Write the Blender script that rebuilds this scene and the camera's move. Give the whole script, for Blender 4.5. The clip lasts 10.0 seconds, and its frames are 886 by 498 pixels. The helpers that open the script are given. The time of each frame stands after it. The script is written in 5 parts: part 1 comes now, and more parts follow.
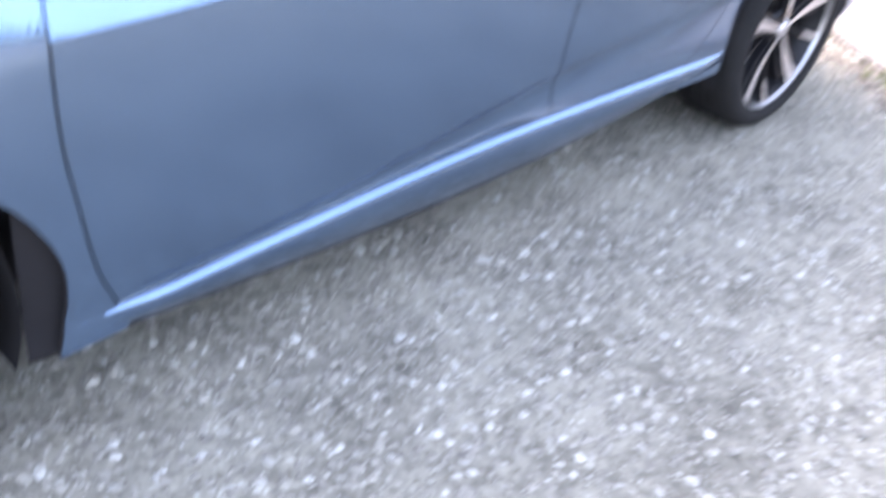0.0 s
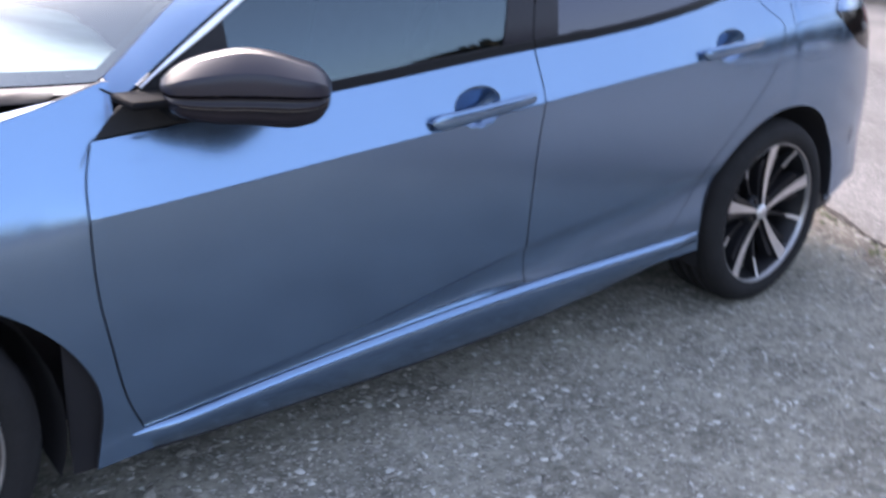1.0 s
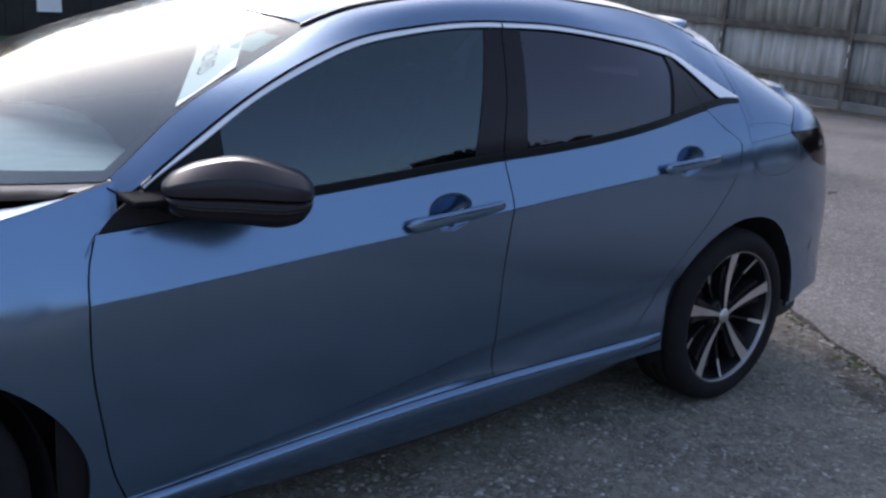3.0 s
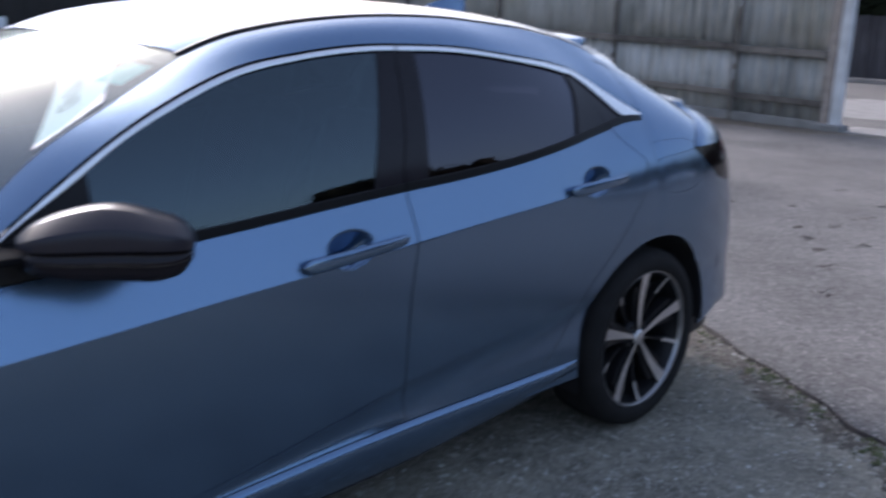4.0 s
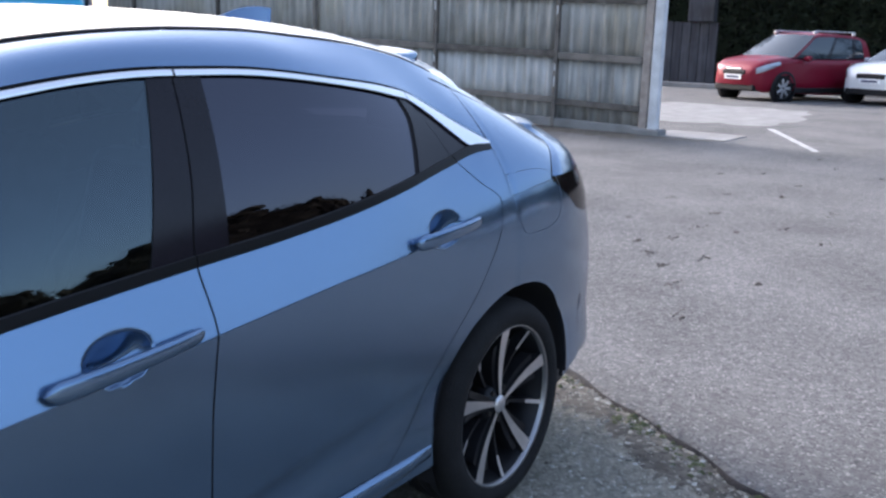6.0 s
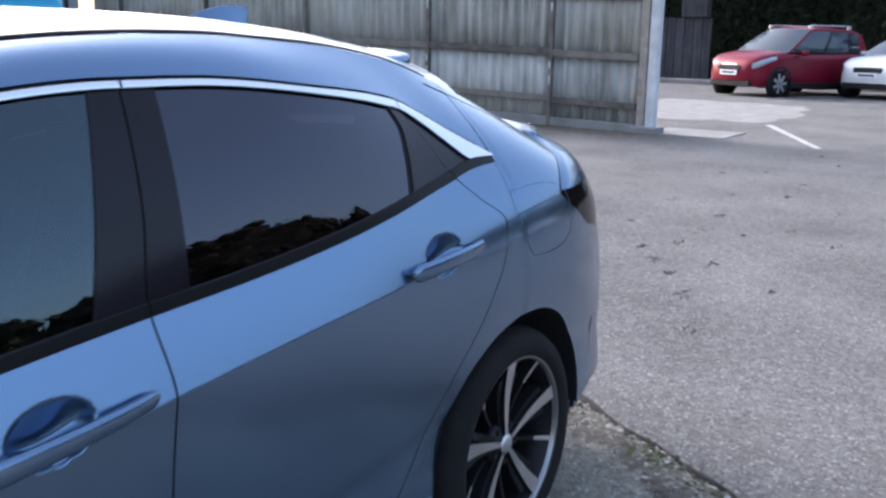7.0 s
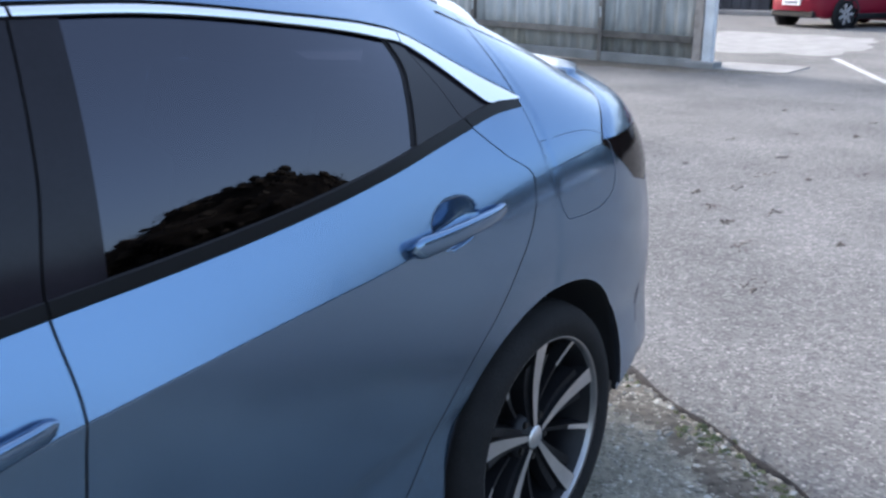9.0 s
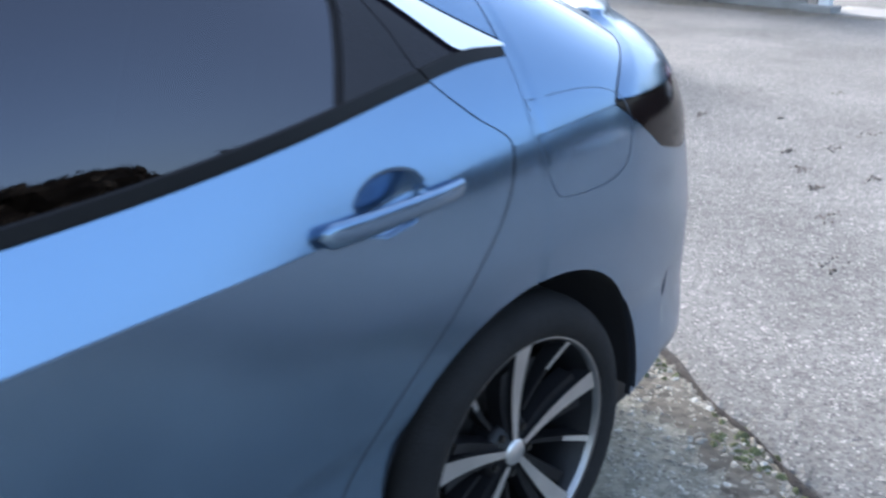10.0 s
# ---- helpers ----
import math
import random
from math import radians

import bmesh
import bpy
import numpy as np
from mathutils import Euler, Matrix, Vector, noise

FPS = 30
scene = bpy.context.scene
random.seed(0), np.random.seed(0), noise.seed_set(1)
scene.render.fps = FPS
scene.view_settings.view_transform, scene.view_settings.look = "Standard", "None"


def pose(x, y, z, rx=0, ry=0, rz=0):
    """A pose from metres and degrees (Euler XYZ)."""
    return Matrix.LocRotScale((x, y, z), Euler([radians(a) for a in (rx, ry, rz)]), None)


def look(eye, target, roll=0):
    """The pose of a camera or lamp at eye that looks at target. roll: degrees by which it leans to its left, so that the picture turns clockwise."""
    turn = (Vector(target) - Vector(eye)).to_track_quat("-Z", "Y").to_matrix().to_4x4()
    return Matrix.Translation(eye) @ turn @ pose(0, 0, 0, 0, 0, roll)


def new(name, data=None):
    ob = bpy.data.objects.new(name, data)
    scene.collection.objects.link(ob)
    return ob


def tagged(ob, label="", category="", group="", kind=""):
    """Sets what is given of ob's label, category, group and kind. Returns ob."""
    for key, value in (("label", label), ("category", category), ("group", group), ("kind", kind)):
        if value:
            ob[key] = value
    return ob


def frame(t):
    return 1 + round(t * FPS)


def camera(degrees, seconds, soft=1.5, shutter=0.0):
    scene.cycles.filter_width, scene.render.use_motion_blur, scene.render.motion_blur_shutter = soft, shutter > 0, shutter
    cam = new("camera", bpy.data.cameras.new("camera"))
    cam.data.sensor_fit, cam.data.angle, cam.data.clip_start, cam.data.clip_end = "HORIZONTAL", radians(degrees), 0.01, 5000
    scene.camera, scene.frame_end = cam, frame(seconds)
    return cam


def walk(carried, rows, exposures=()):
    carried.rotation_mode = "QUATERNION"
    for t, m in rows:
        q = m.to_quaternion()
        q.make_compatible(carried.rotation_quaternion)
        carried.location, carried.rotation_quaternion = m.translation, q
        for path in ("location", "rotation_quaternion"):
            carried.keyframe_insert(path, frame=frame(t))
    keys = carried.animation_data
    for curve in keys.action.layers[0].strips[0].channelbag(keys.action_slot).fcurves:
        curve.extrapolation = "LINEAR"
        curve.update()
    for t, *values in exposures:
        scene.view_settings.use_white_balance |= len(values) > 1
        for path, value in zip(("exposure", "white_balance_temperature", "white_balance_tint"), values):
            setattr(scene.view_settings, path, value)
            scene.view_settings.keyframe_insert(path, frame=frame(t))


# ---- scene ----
# seconds, stops, kelvin, tint: the camera opens up and warms its picture near the dark flank
EXPOSURES = [
    (0, 3.5, 6250, 25), (0.5, 2.9, 6150, 24), (1, 2.25, 5900, 23), (1.5, 1.95, 5700, 21), (2, 1.25, 5550, 20), (3.5, 0.7, 5500, 20), (4.5, 1.05, 5450, 19),
    (5.5, 1.43, 5450, 17), (7, 1.45, 5450, 16), (8, 1.43, 5450, 15), (8.5, 1.5, 5450, 14), (9, 1.73, 5450, 13), (9.5, 1.86, 5450, 12), (10, 2.05, 5450, 11),
]
cam = camera(51.0, 10.0, soft=2.5, shutter=0.75)
PATH = [
    (0, (-2.725, -1.995, 1.242), (-1.476, -0.913, 0.115), 8.9),
    (0.5, (-2.763, -2.344, 1.303), (-1.422, -1.097, 0.498), 2.5),
    (1, (-2.762, -2.533, 1.31), (-1.587, -1.081, 0.594), 2.1),
    (1.5, (-2.765, -2.697, 1.301), (-1.635, -1.166, 0.686), 3.7),
    (2, (-2.806, -2.714, 1.353), (-1.635, -1.19, 0.799), 3.3),
    (3.5, (-2.825, -2.681, 1.377), (-1.576, -1.203, 0.873), 4.0),
    (4, (-2.708, -2.582, 1.377), (-1.339, -1.202, 0.905), 2.3),
    (4.5, (-2.58, -2.482, 1.378), (-1.098, -1.211, 0.942), 1.5),
    (5, (-2.499, -2.417, 1.372), (-0.974, -1.206, 0.916), 1.6),
    (5.5, (-2.373, -2.297, 1.383), (-0.78, -1.171, 0.945), 2.4),
    (7, (-2.032, -2.015, 1.393), (-0.419, -0.92, 0.948), 1.0),
    (7.5, (-1.883, -1.939, 1.401), (-0.285, -0.81, 0.988), -0.3),
    (8, (-1.826, -1.895, 1.389), (-0.232, -0.779, 0.928), 0.8),
    (8.5, (-1.779, -1.882, 1.375), (-0.233, -0.738, 0.827), 0.5),
    (9, (-1.674, -1.858, 1.361), (-0.151, -0.697, 0.785), 0.3),
    (9.5, (-1.483, -1.802, 1.357), (-0.069, -0.537, 0.724), 2.6),
    (10, (-1.23, -1.824, 1.332), (0.122, -0.53, 0.626), 1.3),
]
walk(cam, [(t, look(eye, target, roll)) for t, eye, target, roll in PATH], EXPOSURES)

# ---- light ----
world = bpy.data.worlds.new("sky")
scene.world = world
world.use_nodes = True
wn = world.node_tree.nodes
sky = wn.new("ShaderNodeTexSky")
sky.sky_type, sky.sun_disc = "NISHITA", False
sky.sun_elevation, sky.sun_rotation = radians(25), radians(14)
sky.air_density, sky.dust_density, sky.ozone_density = 1.0, 5.0, 2.1
wn["Background"].inputs["Strength"].default_value = 0.15
haze = wn.new("ShaderNodeMix")
haze.data_type, haze.blend_type = "RGBA", "MULTIPLY"
haze.inputs["Factor"].default_value, haze.inputs["B"].default_value = 1.0, (1.0, 0.93, 0.8, 1)
world.node_tree.links.new(sky.outputs[0], haze.inputs["A"])
world.node_tree.links.new(haze.outputs["Result"], wn["Background"].inputs["Color"])
# thin warm haze, and an even veil of cloud over the whole sky
veil, both = wn.new("ShaderNodeBackground"), wn.new("ShaderNodeAddShader")
veil.inputs["Color"].default_value, veil.inputs["Strength"].default_value = (1.0, 0.97, 0.92, 1), 0.09
world.node_tree.links.new(wn["Background"].outputs[0], both.inputs[0])
world.node_tree.links.new(veil.outputs[0], both.inputs[1])
world.node_tree.links.new(both.outputs[0], wn["World Output"].inputs["Surface"])
sun_data = bpy.data.lights.new("sun", "SUN")
sun_data.energy, sun_data.angle, sun_data.color = 1.6, radians(21), (1.0, 0.95, 0.88)
sun = new("sun", sun_data)
sun.matrix_world = look((0, 0, 0), (-math.sin(radians(14)) * math.cos(radians(25)), -math.cos(radians(14)) * math.cos(radians(25)), -math.sin(radians(25))))


# ---- materials ----
def node_mat(name, colour, rough=0.5, metal=0.0, var=0.0, scale=8.0, fine=120.0, bump=0.0, coat=0.0, dark=None, island=0.0, rand=0.0, spec=0.5, bump_scale=None):
    m = bpy.data.materials.new(name)
    m.use_nodes = True
    nt = m.node_tree
    b = nt.nodes["Principled BSDF"]
    b.inputs["Roughness"].default_value, b.inputs["Metallic"].default_value = rough, metal
    b.inputs["Coat Weight"].default_value, b.inputs["Coat Roughness"].default_value = coat, 0.03
    b.inputs["Specular IOR Level"].default_value = spec
    b.inputs["Base Color"].default_value = (*colour, 1)
    if var or bump or rand or island:
        tc = nt.nodes.new("ShaderNodeTexCoord")
        n1, n2 = nt.nodes.new("ShaderNodeTexNoise"), nt.nodes.new("ShaderNodeTexNoise")
        n1.inputs["Scale"].default_value, n2.inputs["Scale"].default_value = scale, fine
        n1.inputs["Detail"].default_value, n2.inputs["Detail"].default_value = 6, 4
        nt.links.new(tc.outputs["Object"], n1.inputs["Vector"])
        nt.links.new(tc.outputs["Object"], n2.inputs["Vector"])
        add = nt.nodes.new("ShaderNodeMath")
        add.operation = "MULTIPLY_ADD"
        nt.links.new(n2.outputs["Fac"], add.inputs[0])
        add.inputs[1].default_value = 0.5
        nt.links.new(n1.outputs["Fac"], add.inputs[2])
        last = add.outputs[0]
        if rand or island:
            src = nt.nodes.new("ShaderNodeObjectInfo" if rand else "ShaderNodeNewGeometry")
            r = nt.nodes.new("ShaderNodeMath")
            r.operation = "MULTIPLY_ADD"
            nt.links.new(src.outputs["Random" if rand else "Random Per Island"], r.inputs[0])
            r.inputs[1].default_value = rand or island
            nt.links.new(last, r.inputs[2])
            off = nt.nodes.new("ShaderNodeMath")
            off.operation = "SUBTRACT"
            nt.links.new(r.outputs[0], off.inputs[0])
            off.inputs[1].default_value = (rand or island) / 2
            last = off.outputs[0]
        ramp = nt.nodes.new("ShaderNodeMapRange")
        ramp.inputs["From Min"].default_value, ramp.inputs["From Max"].default_value = 0.45, 1.05
        nt.links.new(last, ramp.inputs["Value"])
        mix = nt.nodes.new("ShaderNodeMix")
        mix.data_type = "RGBA"
        lo = dark or tuple(c * (1 - var) for c in colour)
        hi = tuple(min(1, c * (1 + var)) for c in colour)
        mix.inputs["A"].default_value, mix.inputs["B"].default_value = (*lo, 1), (*hi, 1)
        nt.links.new(ramp.outputs[0], mix.inputs["Factor"])
        nt.links.new(mix.outputs["Result"], b.inputs["Base Color"])
        if bump:
            bp = nt.nodes.new("ShaderNodeBump")
            bp.inputs["Strength"].default_value, bp.inputs["Distance"].default_value = bump, 0.01
            nt.links.new(n2.outputs["Fac"], bp.inputs["Height"])
            nt.links.new(bp.outputs["Normal"], b.inputs["Normal"])
    return m


def glass_mat(name, tint, ior=1.5, rough=0.0, gloss=(1, 1, 1)):
    """Thin tinted pane: a tinted see-through layer under a Fresnel gloss."""
    m = bpy.data.materials.new(name)
    m.use_nodes = True
    nt = m.node_tree
    nt.nodes.remove(nt.nodes["Principled BSDF"])
    out = nt.nodes["Material Output"]
    tr, gl, fr, mx = (nt.nodes.new("ShaderNode" + k) for k in ("BsdfTransparent", "BsdfGlossy", "Fresnel", "MixShader"))
    tr.inputs[0].default_value = (*tint, 1)
    gl.inputs["Color"].default_value = (*gloss, 1)
    gl.inputs["Roughness"].default_value = rough
    fr.inputs[0].default_value = ior
    nt.links.new(fr.outputs[0], mx.inputs[0])
    nt.links.new(tr.outputs[0], mx.inputs[1])
    nt.links.new(gl.outputs[0], mx.inputs[2])
    nt.links.new(mx.outputs[0], out.inputs["Surface"])
    return m


def speckled(name, dark, mid, pale, cell, blotch, bump, pale_share=0.12, stain=(0.62, 1.25)):
    """Ground of many small grains: cells of differing tone, broad stains, relief."""
    m = bpy.data.materials.new(name)
    m.use_nodes = True
    nt = m.node_tree
    b = nt.nodes["Principled BSDF"]
    b.inputs["Roughness"].default_value = 0.92
    tc, vo, v2, n1, n2 = (nt.nodes.new("ShaderNode" + k) for k in ("TexCoord", "TexVoronoi", "TexVoronoi", "TexNoise", "TexNoise"))
    vo.inputs["Scale"].default_value, v2.inputs["Scale"].default_value = cell, cell * 0.45
    n1.inputs["Scale"].default_value, n1.inputs["Detail"].default_value = blotch, 8
    n2.inputs["Scale"].default_value, n2.inputs["Detail"].default_value = cell * 0.25, 6
    for n in (vo, v2, n1, n2):
        nt.links.new(tc.outputs["Object"], n.inputs["Vector"])
    ramp = nt.nodes.new("ShaderNodeValToRGB")
    e = ramp.color_ramp.elements
    e[0].position, e[0].color = 0.0, (*dark, 1)
    e[1].position, e[1].color = 1.0, (*pale, 1)
    k = e.new(0.35)
    k.color = (*mid, 1)
    k = e.new(1 - pale_share)
    k.color = (*(c * 1.15 for c in mid), 1)
    sep = nt.nodes.new("ShaderNodeSeparateColor")
    nt.links.new(vo.outputs["Color"], sep.inputs[0])
    nt.links.new(sep.outputs[0], ramp.inputs[0])
    mul = nt.nodes.new("ShaderNodeMix")
    mul.data_type, mul.blend_type = "RGBA", "MULTIPLY"
    mul.inputs["Factor"].default_value = 1.0
    add = nt.nodes.new("ShaderNodeMath")
    add.operation = "ADD"
    nt.links.new(n1.outputs["Fac"], add.inputs[0])
    nt.links.new(n2.outputs["Fac"], add.inputs[1])
    rng = nt.nodes.new("ShaderNodeMapRange")
    rng.inputs["From Min"].default_value, rng.inputs["From Max"].default_value = 0.7, 1.3
    rng.inputs["To Min"].default_value, rng.inputs["To Max"].default_value = stain
    nt.links.new(add.outputs[0], rng.inputs["Value"])
    nt.links.new(ramp.outputs[0], mul.inputs["A"])
    nt.links.new(rng.outputs[0], mul.inputs["B"])
    nt.links.new(mul.outputs["Result"], b.inputs["Base Color"])
    bp = nt.nodes.new("ShaderNodeBump")
    bp.inputs["Strength"].default_value, bp.inputs["Distance"].default_value, bp.invert = bump, 0.006, True
    nt.links.new(v2.outputs["Distance"], bp.inputs["Height"])
    nt.links.new(bp.outputs["Normal"], b.inputs["Normal"])
    return m


def streaked(name, dark, mid, pale):
    """Weathered sheet: rain streaks that run down, broad stains and fine grain, each sheet a little different."""
    m = bpy.data.materials.new(name)
    m.use_nodes = True
    nt = m.node_tree
    b = nt.nodes["Principled BSDF"]
    b.inputs["Roughness"].default_value = 0.92
    tc, mp, n1, n2, n3, info = (nt.nodes.new("ShaderNode" + k) for k in ("TexCoord", "Mapping", "TexNoise", "TexNoise", "TexNoise", "ObjectInfo"))
    mp.inputs["Scale"].default_value = (1, 1, 0.09)
    n1.inputs["Scale"].default_value, n1.inputs["Detail"].default_value = 11, 5
    n2.inputs["Scale"].default_value, n2.inputs["Detail"].default_value = 1.6, 5
    n3.inputs["Scale"].default_value, n3.inputs["Detail"].default_value = 45, 3
    nt.links.new(tc.outputs["Object"], mp.inputs["Vector"])
    nt.links.new(mp.outputs[0], n1.inputs["Vector"])
    last = None
    for n, k in ((n1, 0.75), (n2, 0.55), (n3, 0.2), (info, 0.22)):
        if n in (n2, n3):
            nt.links.new(tc.outputs["Object"], n.inputs["Vector"])
        mul = nt.nodes.new("ShaderNodeMath")
        mul.operation = "MULTIPLY_ADD"
        nt.links.new(n.outputs["Random" if n is info else "Fac"], mul.inputs[0])
        mul.inputs[1].default_value, mul.inputs[2].default_value = k, -k / 2
        if last:
            nt.links.new(last, mul.inputs[2])
            off = nt.nodes.new("ShaderNodeMath")
            off.operation = "SUBTRACT"
            nt.links.new(mul.outputs[0], off.inputs[0])
            off.inputs[1].default_value = k / 2
            last = off.outputs[0]
        else:
            last = mul.outputs[0]
    ramp = nt.nodes.new("ShaderNodeValToRGB")
    e = ramp.color_ramp.elements
    e[0].position, e[0].color = 0.0, (*dark, 1)
    e[1].position, e[1].color = 1.0, (*pale, 1)
    e.new(0.5).color = (*mid, 1)
    rng = nt.nodes.new("ShaderNodeMapRange")
    rng.inputs["From Min"].default_value, rng.inputs["From Max"].default_value = -0.3, 0.3
    nt.links.new(last, rng.inputs["Value"])
    nt.links.new(rng.outputs[0], ramp.inputs[0])
    # lichen and rust stains in broad patches
    n4, fac, mix = (nt.nodes.new("ShaderNode" + k) for k in ("TexNoise", "MapRange", "Mix"))
    n4.inputs["Scale"].default_value, n4.inputs["Detail"].default_value = 0.9, 6
    fac.inputs["From Min"].default_value, fac.inputs["From Max"].default_value, fac.inputs["To Max"].default_value = 0.5, 0.75, 0.6
    mix.data_type, mix.blend_type = "RGBA", "MULTIPLY"
    mix.inputs["B"].default_value = (0.82, 0.76, 0.58, 1)
    nt.links.new(tc.outputs["Object"], n4.inputs["Vector"])
    nt.links.new(n4.outputs["Fac"], fac.inputs["Value"])
    nt.links.new(fac.outputs[0], mix.inputs["Factor"])
    nt.links.new(ramp.outputs[0], mix.inputs["A"])
    nt.links.new(mix.outputs["Result"], b.inputs["Base Color"])
    return m


PAINT = node_mat("blue_metallic_paint", (0.172, 0.256, 0.388), 0.22, 0.92, coat=0.3, var=0.04, scale=2.0, fine=900)
BLACK = node_mat("gloss_black_trim", (0.012, 0.01, 0.014), 0.16, 0, var=0.3, scale=6, spec=0.28)
PLASTIC = node_mat("black_plastic", (0.014, 0.0135, 0.015), 0.55, 0, spec=0.25, var=0.3, scale=30, fine=300, bump=0.1)
MOULDING = node_mat("black_rubber_moulding", (0.006, 0.006, 0.007), 0.4, 0, spec=0.18, var=0.2, scale=30, fine=300)
JOINT = node_mat("shaded_joint", (0.045, 0.065, 0.1), 0.6)
GAP = node_mat("dark_inside", (0.009, 0.008, 0.01), 0.9)
RUBBER = node_mat("tyre_rubber", (0.013, 0.0125, 0.013), 0.85, 0, spec=0.25, var=0.35, scale=14, fine=160, bump=0.25)
CHROME = node_mat("satin_chrome", (0.93, 0.93, 0.93), 0.3, 1.0)
ALLOY = node_mat("machined_alloy", (0.72, 0.71, 0.72), 0.4, 1.0, var=0.12, scale=20, fine=400)
LIP = node_mat("rim_lip_alloy", (0.33, 0.33, 0.34), 0.35, 1.0, var=0.15, scale=20)
DARK_ALLOY = node_mat("black_alloy", (0.012, 0.012, 0.014), 0.4, 0.2, spec=0.3, var=0.3, scale=12)
STEEL = node_mat("brake_steel", (0.09, 0.086, 0.084), 0.4, 1.0, var=0.3, scale=20)
PRIVACY = glass_mat("privacy_glass", (0.014, 0.013, 0.016), 1.85, 0.015, (0.82, 0.84, 1.0))
SIDE_GLASS = glass_mat("side_glass", (0.12, 0.16, 0.18), 1.95, 0.01, (0.72, 0.9, 1.0))
SCREEN_GLASS = glass_mat("windscreen_glass", (0.52, 0.7, 0.7), 2.9, 0.1, (0.93, 1.0, 0.99))
LAMP_GLASS = node_mat("smoked_tail_lens", (0.011, 0.007, 0.007), 0.12, 0, coat=0.0, spec=0.12)
TRIM_CLOTH = node_mat("dark_seat_cloth", (0.025, 0.026, 0.028), 0.9, 0, var=0.4, scale=20, fine=300, bump=0.2)
# dash grey raised: the sky glare on the windscreen is put into this colour
DASH = node_mat("glare_paled_dash_plastic", (0.25, 0.262, 0.258), 0.6, 0, var=0.25, scale=10, fine=300, bump=0.15)
WHITE_CARD = node_mat("white_card", (0.85, 0.86, 0.88), 0.5, 0, var=0.04, scale=5)
PRINT_BLUE = node_mat("navy_print", (0.05, 0.06, 0.12), 0.6)
CYAN = node_mat("cyan_card", (0.12, 0.62, 0.62), 0.5)
ASPHALT = speckled("pale_worn_asphalt", (0.07, 0.068, 0.066), (0.128, 0.124, 0.118), (0.29, 0.28, 0.265), 110, 0.9, 0.6, 0.12, (0.58, 1.3))
GRAVEL = speckled("gravel_dirt", (0.165, 0.152, 0.118), (0.225, 0.212, 0.17), (0.4, 0.385, 0.33), 95, 3.5, 0.4, 0.06, (0.5, 1.4))
STONE = node_mat("gravel_stone", (0.285, 0.268, 0.228), 0.9, 0, var=0.25, scale=30, fine=120, island=0.5, dark=(0.19, 0.176, 0.148))
PALE_STONE = node_mat("pale_stone", (0.38, 0.37, 0.335), 0.9, 0, var=0.3, scale=30, fine=120, island=1.0, dark=(0.27, 0.255, 0.215))
DIRT = speckled("damp_brown_dirt", (0.058, 0.05, 0.039), (0.105, 0.093, 0.074), (0.28, 0.26, 0.22), 60, 5.0, 0.8)
DARK_DIRT = node_mat("black_soil", (0.035, 0.03, 0.027), 0.95, 0, var=0.5, scale=20, fine=90, bump=0.6)
FENCE = streaked("weathered_fibre_cement", (0.2, 0.195, 0.18), (0.45, 0.44, 0.41), (0.66, 0.65, 0.63))
RAIL = node_mat("weathered_timber", (0.155, 0.138, 0.12), 0.9, 0, var=0.5, scale=6, fine=60, bump=0.4, rand=0.5)
POST_WOOD = node_mat("bleached_post_timber", (0.36, 0.31, 0.27), 0.85, 0, var=0.35, scale=8, fine=70, bump=0.3)
WHITE_PAINT = node_mat("white_painted_metal", (0.62, 0.63, 0.64), 0.6, 0, var=0.25, scale=5, fine=40)
CLADDING = node_mat("grey_wall_cladding", (0.34, 0.34, 0.39), 0.6, 0, var=0.15, scale=2, fine=30)
CONCRETE = node_mat("concrete", (0.245, 0.24, 0.23), 0.9, 0, var=0.3, scale=2.5, fine=60, bump=0.3)
LINE = node_mat("worn_white_line", (0.4, 0.395, 0.385), 0.85, 0, var=0.3, scale=9, fine=60)
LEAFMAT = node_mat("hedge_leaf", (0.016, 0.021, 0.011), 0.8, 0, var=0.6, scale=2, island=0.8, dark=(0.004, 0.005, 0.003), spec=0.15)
TREELEAF = node_mat("tree_leaf", (0.022, 0.02, 0.016), 1.0, 0, var=0.6, scale=2, island=0.8, dark=(0.008, 0.007, 0.006), spec=0.1)
BARK = node_mat("bark", (0.10, 0.085, 0.07), 0.9, 0, var=0.4, scale=6, fine=40, bump=0.5)
GRASS = node_mat("rough_grass", (0.09, 0.12, 0.05), 0.9, 0, var=0.6, scale=3, fine=60, bump=0.6)
DEBRIS = node_mat("dead_leaf_debris", (0.075, 0.066, 0.055), 0.9, 0, var=0.5, scale=30)
MOSS = node_mat("moss", (0.10, 0.11, 0.05), 0.95, 0, var=0.5, scale=30, fine=200, bump=0.6)
BLACKBOARD = node_mat("black_stained_timber", (0.026, 0.023, 0.022), 0.8, 0, var=0.4, scale=5, fine=50, bump=0.3)
SLATEBOARD = streaked("slate_grey_boards", (0.025, 0.025, 0.03), (0.05, 0.05, 0.058), (0.09, 0.09, 0.1))
RED = node_mat("deep_red_paint", (0.19, 0.005, 0.022), 0.35, 0.1, spec=0.3, coat=0.1, var=0.05, scale=2)
WHITECAR = node_mat("white_car_paint", (0.78, 0.79, 0.8), 0.25, 0, coat=0.6, var=0.03, scale=2)
BLUECAR = node_mat("bright_blue_paint", (0.04, 0.37, 0.6), 0.3, 0.2, coat=0.6, var=0.05, scale=2)
YELLOW = node_mat("yellow_plate", (0.72, 0.52, 0.06), 0.5)
REDLENS = node_mat("red_lens", (0.42, 0.012, 0.02), 0.15, 0, coat=0.5)
